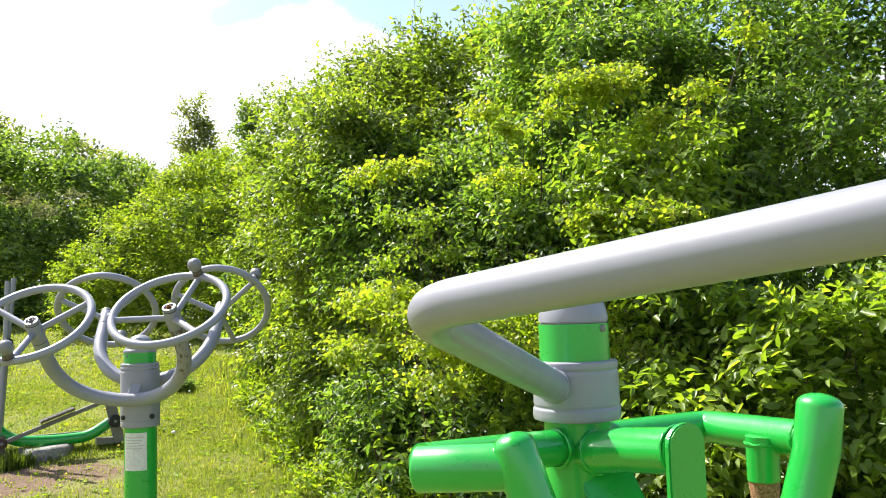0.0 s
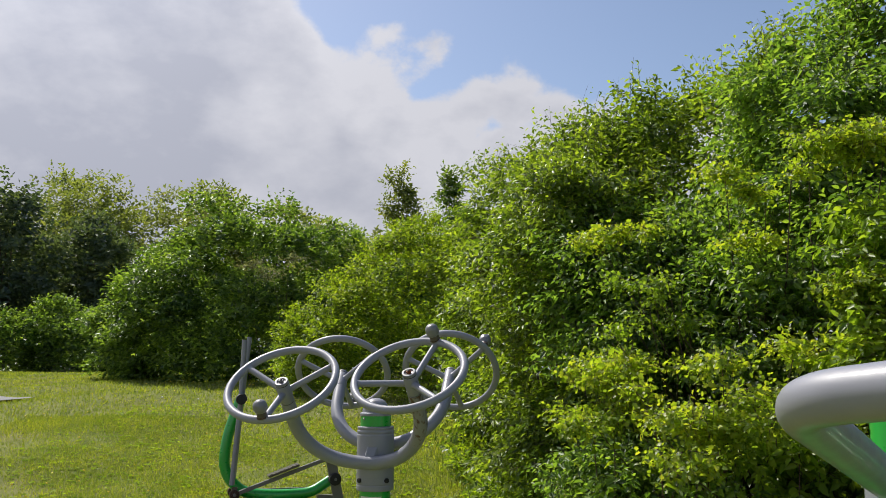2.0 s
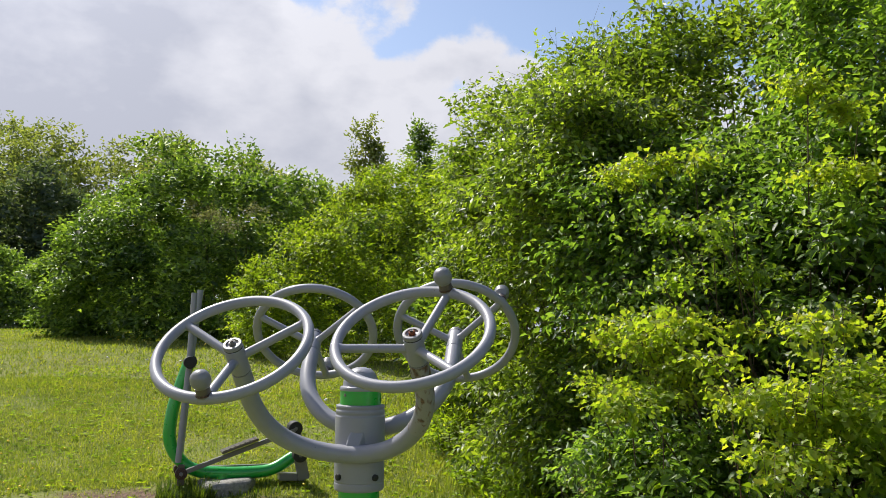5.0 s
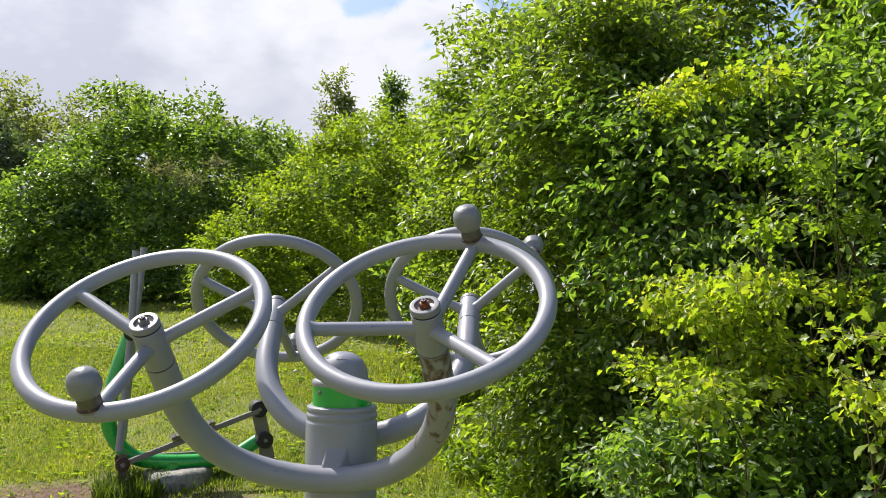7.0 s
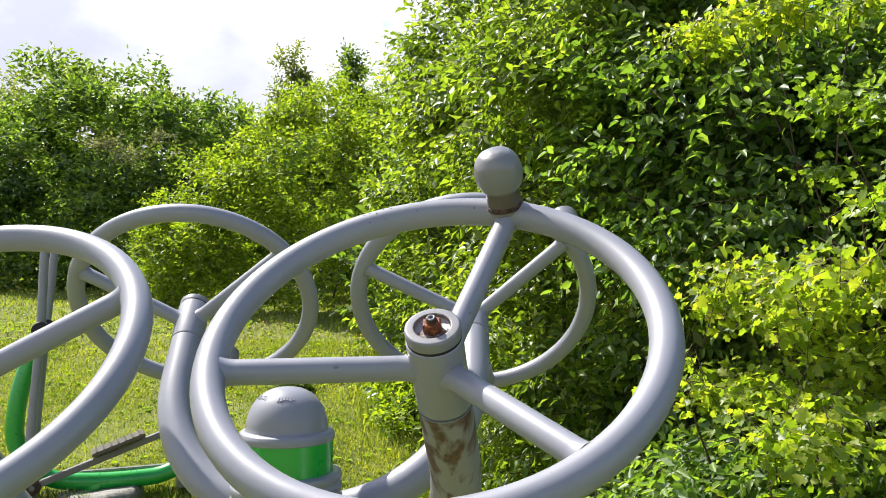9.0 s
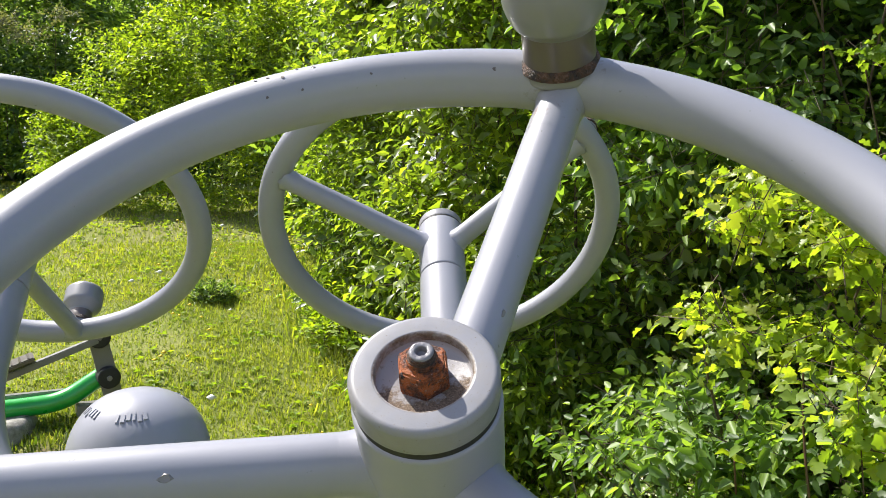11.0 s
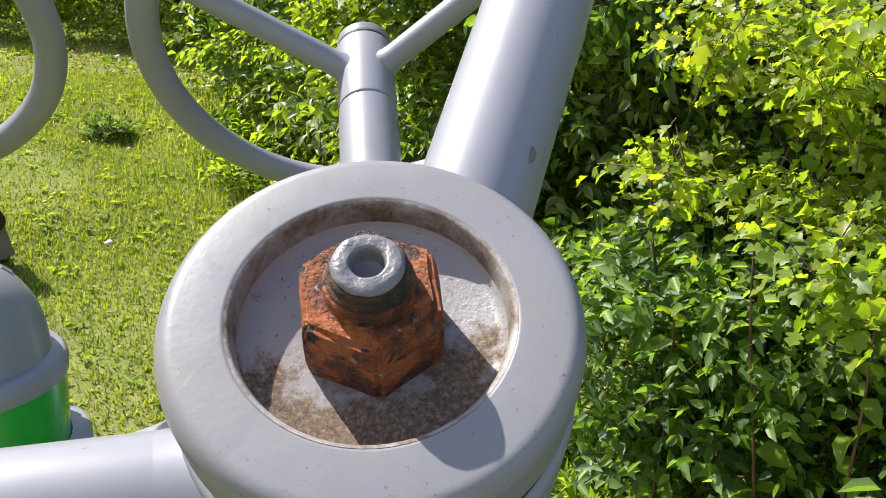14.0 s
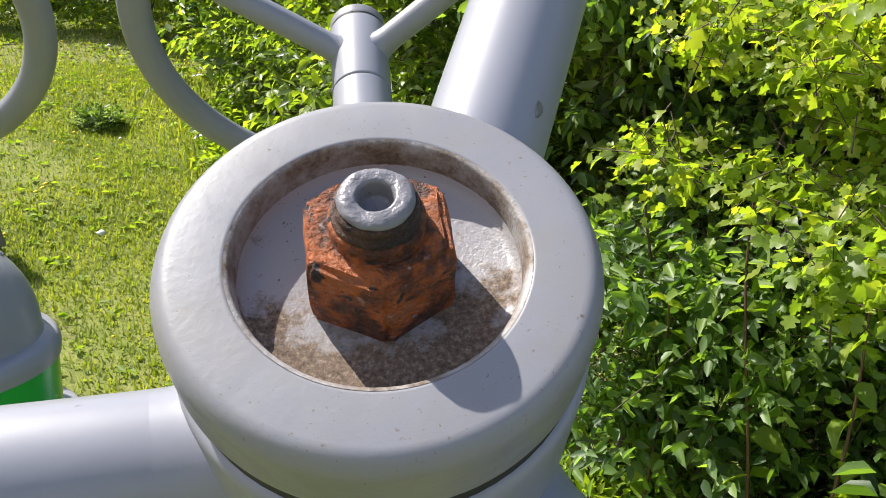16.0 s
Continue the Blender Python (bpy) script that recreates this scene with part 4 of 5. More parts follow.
def crown_points(rng, blobs, count, rough=0.2, shell=0.16, core=0.72, pad=0.0):
    """Places and outward ways of shoots over a crown; pad gathers most of them into flat sprays of that size."""
    b = np.asarray(blobs, float)
    area = b[:, 3] * b[:, 4] + b[:, 4] * b[:, 5] + b[:, 3] * b[:, 5]

    def surface(n, thin):
        pick = rng.choice(len(b), n, p=area / area.sum())
        d = unit(rng.normal(0, 1, (n, 3)))
        wob = sum(np.sin((d * k + b[pick, :3] * 1.7) @ w) for k, w in ((3.1, (1, 2, .5)), (5.3, (-1, .7, 1.4)), (8.7, (.6, -1.2, 1.1)))) / 3
        f = 1 + rough * wob - np.abs(rng.normal(0, thin, n)) + rng.exponential(0.025, n)
        return b[pick, :3] + d * b[pick, 3:6] * f[:, None], d

    if pad:
        loose = int(count * 0.5)
        p0, d0 = surface(loose, shell * 1.3)
        pads = max(8, int(area.sum() * 1.5 / pad ** 2))
        pc, pd = surface(pads * 2, 0.05)
        ok = inside(pc, blobs) > 0.82
        pc, pd = pc[ok][:pads], pd[ok][:pads]
        which = rng.integers(0, len(pc), count * 2)
        nrm = unit(pd[which] * 0.55 + np.array([0, 0, 0.9]) + rng.normal(0, 0.15, (len(which), 3)))
        off = rng.normal(0, 1, (len(which), 3))
        off -= nrm * (off * nrm).sum(1, keepdims=True)
        off = unit(off) * (pad * np.sqrt(rng.uniform(0, 1, len(which))))[:, None]
        p1 = pc[which] + off + nrm * (rng.normal(0, 0.10, len(which)) * pad)[:, None] - np.array([0, 0, 0.25]) * (np.linalg.norm(off, axis=1) ** 2 / pad)[:, None]
        d1 = unit(pd[which] + off * 0.8 / pad)
        p, d = np.concatenate([p1, p0]), np.concatenate([d1, d0])
        order = rng.permutation(len(p))
        p, d = p[order], d[order]
    else:
        p, d = surface(count * 3, shell)
    keep = inside(p, blobs) > core
    keep &= p[:, 2] > ground_z(p[:, 0], p[:, 1]) + 0.03
    return p[keep][:count], d[keep][:count]


def twigs_mesh(name, a, b, r0, r1, mat):
    """Three-sided tapered sticks from a to b."""
    n = len(a)
    d = unit(b - a)
    s = unit(np.cross(d, np.array([0.3, 0.2, 0.93])))
    w = np.cross(d, s)
    v = np.empty((n, 6, 3))
    for k in range(3):
        o = s * math.cos(2.0944 * k) + w * math.sin(2.0944 * k)
        v[:, k], v[:, 3 + k] = a + o * r0[:, None], b + o * r1[:, None]
    t = np.array([(0, 1, 4), (0, 4, 3), (1, 2, 5), (1, 5, 4), (2, 0, 3), (2, 3, 5)])
    return from_arrays(name, v.reshape(-1, 3), (t[None] + (np.arange(n) * 6)[:, None, None]).reshape(-1, 3), mat)


def shrub(name, blobs, shoots, per, size, width, mat, label, category="shrub", seed=1, shape=LEAF6, tris=TRI6, spread=0.22, up=0.45, rough=0.2, shell=0.16, core=0.72, twigs=True, trunks=7, lift=0.9, group="", limb=0.006, pad=0.0, droop=0.12, leaders=0, slim=0.045, stool=None, face_out=0.35, loose=0.42):
    rng = np.random.default_rng(seed)
    p, d = crown_points(rng, blobs, shoots, rough, shell, core, pad)
    n = len(p)
    way = unit(d * 0.8 + np.array([0, 0, up]) + rng.normal(0, 0.30, (n, 3)))
    length = spread * rng.uniform(0.6, 1.3, n)
    if leaders:
        # long upright shoots that stand out of the top
        high = np.argsort(-(d[:, 2] + rng.uniform(0, 0.7, n)))[:leaders]
        way[high] = unit(np.array([0, 0, 1.0]) + rng.normal(0, 0.22, (len(high), 3)))
        length[high] *= 1.5
        p[high] += way[high] * (spread * rng.uniform(0.1, 0.6, len(high)))[:, None]
    start = p - way * length[:, None] * 0.7
    # two ranks of leaves on each arching shoot, which share its tilt
    side = unit(np.cross(way, np.array([0, 0, 1.0]) + rng.normal(0, 0.45, (n, 3))))
    tilt = d * face_out + np.array(SUN) * 0.45 + rng.normal(0, 0.42, (n, 3))
    pos, out, sz = [], [], []
    for j in range(per):
        s = (j + 0.6) / per
        rank = side * (1 if j % 2 else -1)
        pos.append(start + way * (length * s)[:, None] - np.array([0, 0, 0.22]) * (length * s * s)[:, None])
        out.append(rank * (1.0 - 0.6 * s) + way * (0.30 + 0.5 * s) + rng.normal(0, 0.22, (n, 3)) - np.array([0, 0, 1.0]) * (droop * rng.uniform(0.4, 1.5, n))[:, None])
        sz.append(size * rng.uniform(0.7, 1.2, n) * (1.08 - 0.40 * s))
    v, t = leaves_at(rng, np.concatenate(pos), np.concatenate(out), np.concatenate(sz), width, shape, tris, lift, np.tile(tilt, (per, 1)), loose)
    b = np.asarray(blobs, float)
    cx, cy = float(b[:, 0].mean()), float(b[:, 1].mean())
    root = thing(name, (cx, cy, gz(cx, cy)), label, category, group)
    tagged(part("crown", from_arrays("crown", v, t, mat), mat, root), kind="stuff")
    if twigs:
        some = slice(0, n, 2)
        tagged(part("brushwood", twigs_mesh("brushwood", start[some], (start + way * length[:, None] * 0.8)[some], np.full(n, size * slim)[some], np.full(n, size * slim * 0.4)[some], BARK), BARK, root, "thin brown twigs"), kind="stuff")
    # limbs from the ground into each mass of leaves
    rnd = random.Random(seed)
    for c in blobs:
        low = Vector((c[0] + rnd.uniform(-.3, .3) * c[3], c[1] + rnd.uniform(0, .4) * c[4], 0))
        if stool:
            low = Vector((stool[0] + rnd.uniform(-.25, .25), stool[1] + rnd.uniform(-.2, .2), 0))
        low.z = gz(low.x, low.y) - 0.05
        for _ in range(max(1, trunks // len(blobs)) if trunks else 0):
            tip = Vector((c[0] + rnd.uniform(-.5, .5) * c[3], c[1] + rnd.uniform(-.3, .5) * c[4], c[2] + rnd.uniform(0.0, .5) * c[5]))
            if tip.z < low.z + 0.3:
                tip.z = low.z + 0.4
            mid = low.lerp(tip, 0.45) + Vector((rnd.uniform(-.2, .2), rnd.uniform(-.1, .25), 0.15))
            pts = curve3(low, low.lerp(mid, 0.6) + Vector((rnd.uniform(-.1, .1), 0.05, 0)), mid, tip, 7)
            thick = max(0.009, (tip - low).length * limb)
            part("limb", tube(pts, [thick * (1 - 0.8 * i / 7) for i in range(8)], 7), BARK, root, "brown woody limb")
    return root


# the hedge beside the machines
DOGWOOD = dict(group="hedge bushes", width=0.57, spread=0.34, pad=0.24, droop=0.55, slim=0.030, lift=0.45, face_out=0.35, rough=0.18, shell=0.16)
GLOSSY = "leafy green dogwood bush with glossy pointed leaves"
shrub("dogwood_shrub", [(-0.02, 6.65, 1.45, 0.64, 0.90, 1.10), (0.02, 6.55, 2.45, 0.64, 0.85, 0.80), (0.08, 7.30, 3.15, 0.64, 0.70, 0.66), (-0.48, 7.9, 2.95, 0.52, 0.70, 0.66)], 5400, 8, 0.070, mat=LEAF_TOP, label="tall green dogwood bush at the corner of the hedge", seed=13, shape=LEAF4, tris=TRI4, leaders=170, **DOGWOOD)
shrub("dogwood_shrub", [(-0.42, 8.6, 1.7, 0.80, 0.9, 1.0), (-0.25, 8.8, 2.6, 0.85, 0.9, 0.80)], 2400, 8, 0.080, mat=LEAF_TOP, label="green dogwood bush farther along the hedge", seed=19, shape=LEAF2, tris=TRI2, leaders=80, **DOGWOOD)
shrub("dogwood_shrub", [(0.62, 7.2, 3.05, 0.68, 0.75, 0.85), (1.30, 6.9, 3.15, 0.78, 0.75, 0.90), (2.1, 6.9, 3.4, 0.8, 0.8, 1.0)], 4300, 8, 0.076, mat=LEAF_TOP, label="high green dogwood bush behind the hedge front", seed=14, shape=LEAF2, tris=TRI2, leaders=190, **DOGWOOD)
shrub("dogwood_shrub", [(0.42, 6.0, 1.35, 0.58, 0.72, 0.90), (0.52, 6.10, 2.25, 0.66, 0.64, 0.60), (0.20, 6.00, 2.36, 0.42, 0.40, 0.42), (0.88, 5.98, 2.30, 0.42, 0.40, 0.42)], 3300, 8, 0.062, mat=LEAF_NEAR, label=GLOSSY, seed=11, shape=LEAF6, tris=TRI6, leaders=50, **DOGWOOD)
shrub("dogwood_shrub", [(0.22, 5.46, 2.05, 0.46, 0.26, 0.55), (0.70, 5.36, 1.95, 0.40, 0.26, 0.50)], 620, 8, 0.054, mat=LEAF_NEAR, label="thin dogwood shoots in a hollow of the hedge", seed=28, shape=LEAF6, tris=TRI6, trunks=2, limb=0.004, stool=(0.5, 5.9), **dict(DOGWOOD, core=0.3, shell=0.35))
shrub("dogwood_shrub", [(0.40, 5.15, 0.85, 0.52, 0.50, 0.55), (0.95, 4.80, 0.90, 0.50, 0.46, 0.60), (0.34, 4.86, 0.68, 0.42, 0.32, 0.40), (0.86, 4.42, 0.70, 0.40, 0.30, 0.42), (1.30, 4.06, 0.74, 0.36, 0.30, 0.45)], 4600, 8, 0.050, mat=LEAF_NEAR, label=GLOSSY, seed=20, shape=LEAF6, tris=TRI6, **DOGWOOD)
shrub("dogwood_shrub", [(1.20, 5.15, 1.90, 0.54, 0.60, 0.80), (1.55, 5.35, 2.95, 0.62, 0.66, 0.74), (1.15, 5.75, 1.55, 0.60, 0.50, 0.80), (1.62, 4.76, 1.80, 0.58, 0.62, 0.85), (1.70, 4.30, 0.95, 0.70, 0.60, 0.80)], 7000, 8, 0.060, mat=LEAF_NEAR, label=GLOSSY, seed=12, shape=LEAF6, tris=TRI6, leaders=190, **DOGWOOD)
shrub("dogwood_shrub", [(2.6, 4.6, 1.3, 0.9, 0.9, 1.1), (2.5, 5.1, 2.6, 0.9, 0.9, 1.0), (3.3, 4.4, 2.6, 0.9, 0.9, 1.2)], 5200, 8, 0.068, mat=LEAF_NEAR, label=GLOSSY, seed=10, shape=LEAF2, tris=TRI2, leaders=80, **DOGWOOD)
shrub("dogwood_shrub", [(3.0, 6.2, 3.7, 1.1, 1.1, 1.3), (4.3, 5.6, 3.6, 1.3, 1.3, 1.6), (3.6, 5.6, 2.6, 1.1, 1.0, 1.2)], 4000, 7, 0.092, mat=LEAF_NEAR, label="high green dogwood bush behind the hedge front", seed=15, shape=LEAF2, tris=TRI2, leaders=110, **DOGWOOD)
SHOOTS = dict(DOGWOOD, spread=0.24, pad=0.16, core=0.5, shell=0.3, limb=0.004)
shrub("dogwood_shrub", [(0.90, 4.16, 1.12, 0.32, 0.26, 0.28), (1.40, 3.86, 1.75, 0.32, 0.28, 0.32), (1.52, 3.72, 1.45, 0.36, 0.30, 0.40), (1.48, 4.02, 2.20, 0.36, 0.33, 0.30)], 1000, 7, 0.062, mat=LEAF_BRIGHTENED, label="dogwood shoots leaning out of the hedge, sunlight put into their light green", seed=16, stool=(1.3, 4.7), trunks=5, **SHOOTS)
shrub("dogwood_shrub", [(1.42, 3.42, 0.90, 0.34, 0.28, 0.42), (1.85, 3.25, 1.05, 0.38, 0.30, 0.48), (2.35, 3.10, 1.20, 0.42, 0.34, 0.55)], 1100, 7, 0.076, mat=LEAF_BRIGHTENED, label="dogwood shoots leaning out of the hedge, sunlight put into their light green", seed=18, trunks=3, **SHOOTS)
shrub("dogwood_shrub", [(0.26, 4.22, 0.84, 0.30, 0.20, 0.30), (0.58, 4.00, 0.80, 0.30, 0.20, 0.30)], 170, 7, 0.060, mat=LEAF_NEAR, label="low green dogwood shoots at the hedge foot", seed=33, trunks=2, stool=(0.6, 4.6), **SHOOTS)
# hawthorn boughs that reach out in flat layers
def sprays(seed, line, count, size, thin):
    """Flat leafy sprays scattered unevenly along a line of boughs."""
    rnd = random.Random(seed)
    out = []
    for _ in range(count):
        k = rnd.uniform(0, len(line) - 1.001)
        a, b, s = line[int(k)], line[int(k) + 1], k - int(k)
        r = size * rnd.uniform(0.5, 1.25)
        out.append((a[0] + (b[0] - a[0]) * s + rnd.gauss(0, 0.12), a[1] + (b[1] - a[1]) * s + rnd.gauss(0, 0.12), a[2] + (b[2] - a[2]) * s + rnd.gauss(0, 0.10), r, r * rnd.uniform(0.6, 0.9), r * thin * rnd.uniform(0.7, 1.4)))
    return out


THORN = "hawthorn boughs with bright yellow-green lobed leaves"
BOUGHS = dict(width=0.95, mat=LEAF_THORN, label=THORN, lift=0.5, face_out=0.5, loose=0.5, trunks=1, limb=0.004, shape=LOBE, tris=TRIL, spread=0.17, up=0.25, core=0.2, shell=0.35, group="hedge bushes", droop=0.35)
shrub("hawthorn_bush", sprays(5, [(-0.22, 4.58, 1.56), (-0.03, 4.72, 1.61), (0.44, 4.82, 1.66)], 7, 0.25, 0.22), 310, 7, 0.034, seed=21, stool=(0.9, 5.4), **BOUGHS)
shrub("hawthorn_bush", sprays(6, [(0.19, 3.86, 1.36), (0.35, 3.88, 1.39), (0.52, 3.90, 1.43), (0.73, 3.90, 1.45), (0.95, 3.88, 1.53), (1.35, 3.86, 1.50)], 12, 0.21, 0.26), 520, 7, 0.034, seed=23, stool=(0.9, 5.2), **BOUGHS)
shrub("hawthorn_bush", sprays(12, [(-0.20, 5.10, 1.16), (-0.02, 5.02, 1.18), (-0.10, 4.40, 1.36), (0.15, 4.52, 1.38)], 6, 0.17, 0.3), 190, 7, 0.034, seed=26, stool=(0.7, 5.2), **BOUGHS)
shrub("hawthorn_bush", sprays(14, [(0.44, 3.86, 1.20), (0.62, 3.88, 1.25), (0.82, 3.86, 1.27), (1.05, 3.78, 1.22)], 7, 0.19, 0.3), 280, 7, 0.034, seed=27, stool=(1.1, 4.8), **BOUGHS)
shrub("hawthorn_bush", sprays(8, [(0.95, 3.82, 1.88), (1.5, 3.60, 1.90)], 4, 0.22, 0.24), 210, 7, 0.034, seed=24, stool=(1.8, 4.9), **BOUGHS)
shrub("hawthorn_bush", sprays(7, [(0.10, 5.40, 2.38), (0.42, 4.92, 2.46), (0.72, 4.58, 2.48), (1.05, 4.30, 2.42)], 8, 0.20, 0.22), 300, 7, 0.034, seed=22, stool=(1.1, 5.6), **BOUGHS)
shrub("hawthorn_bush", sprays(9, [(0.95, 4.25, 2.62), (1.25, 4.02, 2.60), (1.8, 3.8, 2.75)], 7, 0.25, 0.24), 410, 7, 0.034, seed=25, stool=(1.5, 4.9), **BOUGHS)
# duller leaf colour than LEAF_THORN: the hollow's half-shade is put into it
shrub("hawthorn_bush", sprays(15, [(0.20, 4.75, 2.05), (0.36, 4.60, 1.92)], 4, 0.17, 0.26), 70, 7, 0.032, seed=29, stool=(0.9, 5.4), **dict(BOUGHS, mat=LEAF_BRIGHTENED))
shrub("hawthorn_bush", sprays(16, [(0.17, 4.90, 1.85), (0.37, 4.40, 1.76), (0.60, 4.30, 1.78)], 5, 0.17, 0.26), 90, 7, 0.032, seed=30, stool=(0.9, 5.4), **dict(BOUGHS, mat=LEAF_BRIGHTENED))
# the wood behind, which closes the hedge
shrub("elder_bush", [(2.0, 9.6, 1.9, 2.2, 1.0, 1.7), (-0.1, 10.4, 1.9, 1.5, 0.9, 1.3), (4.8, 8.2, 2.2, 1.6, 1.2, 2.2), (3.4, 8.4, 2.6, 1.4, 1.0, 1.6)], 5200, 5, 0.12, 0.72, LEAF_DARK, "dense dark bush deep in the hedge", seed=17, shape=LEAF2, tris=TRI2, spread=0.34, twigs=False, group="hedge bushes")
# mid distance
shrub("hornbeam_bush", [(-2.73, 12.79, 1.82, 1.2, 0.98, 1.04), (-2.4, 12.9, 2.69, 0.98, 0.98, 1.04), (-1.91, 13.12, 3.24, 0.87, 0.87, 0.93), (-3.43, 12.9, 1.98, 0.93, 0.87, 0.98), (-1.58, 12.46, 1.77, 0.98, 0.98, 1.04), (-1.2, 12.9, 2.69, 0.87, 0.98, 1.09)], 6500, 7, 0.078, 0.62, LEAF_YELLOW, "rounded yellow-green bush with fine leaves", seed=31, shape=LEAF2, tris=TRI2, spread=0.30, pad=0.32, rough=0.25, face_out=0.6, droop=0.25, leaders=140, slim=0.03, group="background bushes")
shrub("hazel_bush", [(-8.08, 15.86, 2.26, 0.88, 0.99, 0.94), (-7.31, 15.86, 3.03, 1.1, 1.21, 1.26), (-6.43, 15.97, 3.14, 1.43, 1.32, 1.65), (-5.66, 15.97, 3.8, 0.77, 0.88, 0.99), (-5.11, 16.19, 2.92, 1.32, 1.32, 1.49), (-6.1, 15.2, 1.99, 1.98, 0.99, 0.99)], 6500, 6, 0.125, 0.66, LEAF_DARK, "broad dark green bush at the edge of the lawn", seed=41, shape=LEAF2, tris=TRI2, spread=0.40, rough=0.3, face_out=0.4, lift=0.7, loose=0.35, pad=0.5, droop=0.3, leaders=90, slim=0.03, twigs=False, group="background bushes")
shrub("hazel_bush", [(-4.23, 16.96, 2.87, 1.1, 1.21, 1.49), (-3.13, 17.4, 3.03, 1.21, 1.21, 1.43), (-3.9, 15.64, 2.04, 1.21, 0.99, 1.1), (-1.92, 17.84, 3.14, 1.43, 1.32, 1.54)], 4600, 6, 0.125, 0.66, LEAF_DARK, "broad dark green bush at the edge of the lawn", seed=42, shape=LEAF2, tris=TRI2, spread=0.40, rough=0.3, face_out=0.4, lift=0.7, loose=0.35, pad=0.5, droop=0.3, leaders=90, slim=0.03, twigs=False, group="background bushes")

shrub("blossom_bush", [(-5.44, 14.21, 3.47, 0.37, 0.22, 0.15), (-5.06, 14.1, 3.28, 0.4, 0.22, 0.18), (-4.67, 14.21, 3.56, 0.29, 0.22, 0.13)], 150, 6, 0.045, 0.8, FADED, "greyish sprays of faded blossom on a bush", "shrub", seed=83, shape=LEAF2, tris=TRI2, spread=0.22, up=0.4, core=0.1, shell=0.4, trunks=3, limb=0.003, stool=(-5.1, 15.0), group="background bushes")


def tree(name, x, y, top, wide, low, leaf, count, size, label, seed, mat, slim=1.0):
    """A trunk that forks into limbs, with a crown of uneven clumps."""
    rng = np.random.default_rng(seed)
    g = gz(x, y)
    height = top - g
    blobs = []
    n = 9
    for k in range(n):
        s = k / (n - 1)
        z = g + low + (height - low) * (0.1 + 0.82 * s)
        r = wide * (0.55 + 0.6 * math.sin(math.pi * (0.15 + 0.75 * s))) * slim
        a = rng.uniform(0, 6.28)
        off = wide * 0.45 * (1 - 0.7 * s)
        blobs.append((x + off * math.cos(a), y + off * math.sin(a), z, r * rng.uniform(0.5, 0.75), r * rng.uniform(0.5, 0.75), (height - low) * 0.17))
    return shrub(name, blobs, count, 5, size, 0.7, mat, label, "tree", seed, LEAF2, TRI2, size * 3.0, 0.4, 0.3, 0.22, 0.55, False, 9, limb=0.011, pad=wide * 0.30, face_out=0.8)


# saplings that stand up against the sky
tree("birch_tree", -5.7, 30.5, 9.0, 1.25, 2.0, None, 1200, 0.19, "slender pale green young tree against the sky", 51, LEAF_FAR, 0.55)
tree("birch_tree", -3.2, 25.5, 7.9, 0.85, 2.0, None, 800, 0.16, "slender young tree with dark clustered leaves", 52, LEAF_DARK, 0.55)
k = 0
for x, y, top, wide in ((-24.0, 40, 10.9, 3.6), (-20.5, 42, 11.0, 3.8), (-17.0, 40, 10.3, 3.4), (-13.6, 41, 9.6, 3.4), (-10.4, 38, 8.2, 3.0), (-7.6, 36, 7.2, 2.8), (-4.5, 33, 6.6, 2.6), (-27.5, 44, 12.2, 3.6), (-31.5, 42, 11.5, 3.6), (-36.0, 44, 12.0, 4.0), (-1.5, 30, 7.0, 2.6), (2.0, 24, 6.0, 2.4)):
    k += 1
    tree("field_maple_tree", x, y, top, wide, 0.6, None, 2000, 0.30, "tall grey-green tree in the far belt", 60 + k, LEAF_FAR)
for x, y, top, wide in ((-17.2, 24.0, 7.4, 1.9), (-19.6, 25.0, 7.9, 2.0), (-21.8, 24.0, 8.0, 2.0), (-15.6, 26.5, 6.6, 1.6), (-24.5, 25.0, 8.4, 2.0)):
    k += 1
    tree("fir_tree", x, y, top, wide, 0.3, None, 1800, 0.24, "dark evergreen tree at the lawn's far edge", 60 + k, LEAF_FIR)
for x, y, top in ((-12.6, 20.5, 3.5), (-14.4, 20.0, 3.3), (-16.4, 19.8, 3.4), (-11.0, 21.0, 3.6), (-18.6, 19.6, 3.4), (-9.2, 20.0, 3.6), (-7.4, 20.5, 4.2)):
    k += 1
    shrub("bramble_bush", [(x, y, 2.0, 1.3, 0.9, top - 2.0), (x + 0.6, y - 0.3, 1.8, 1.0, 0.8, 0.9)], 1500, 5, 0.13, 0.75, LEAF_DARK, "low dark bush at the lawn's far edge", seed=60 + k, shape=LEAF2, tris=TRI2, spread=0.35, pad=0.5, twigs=False, group="far bushes")


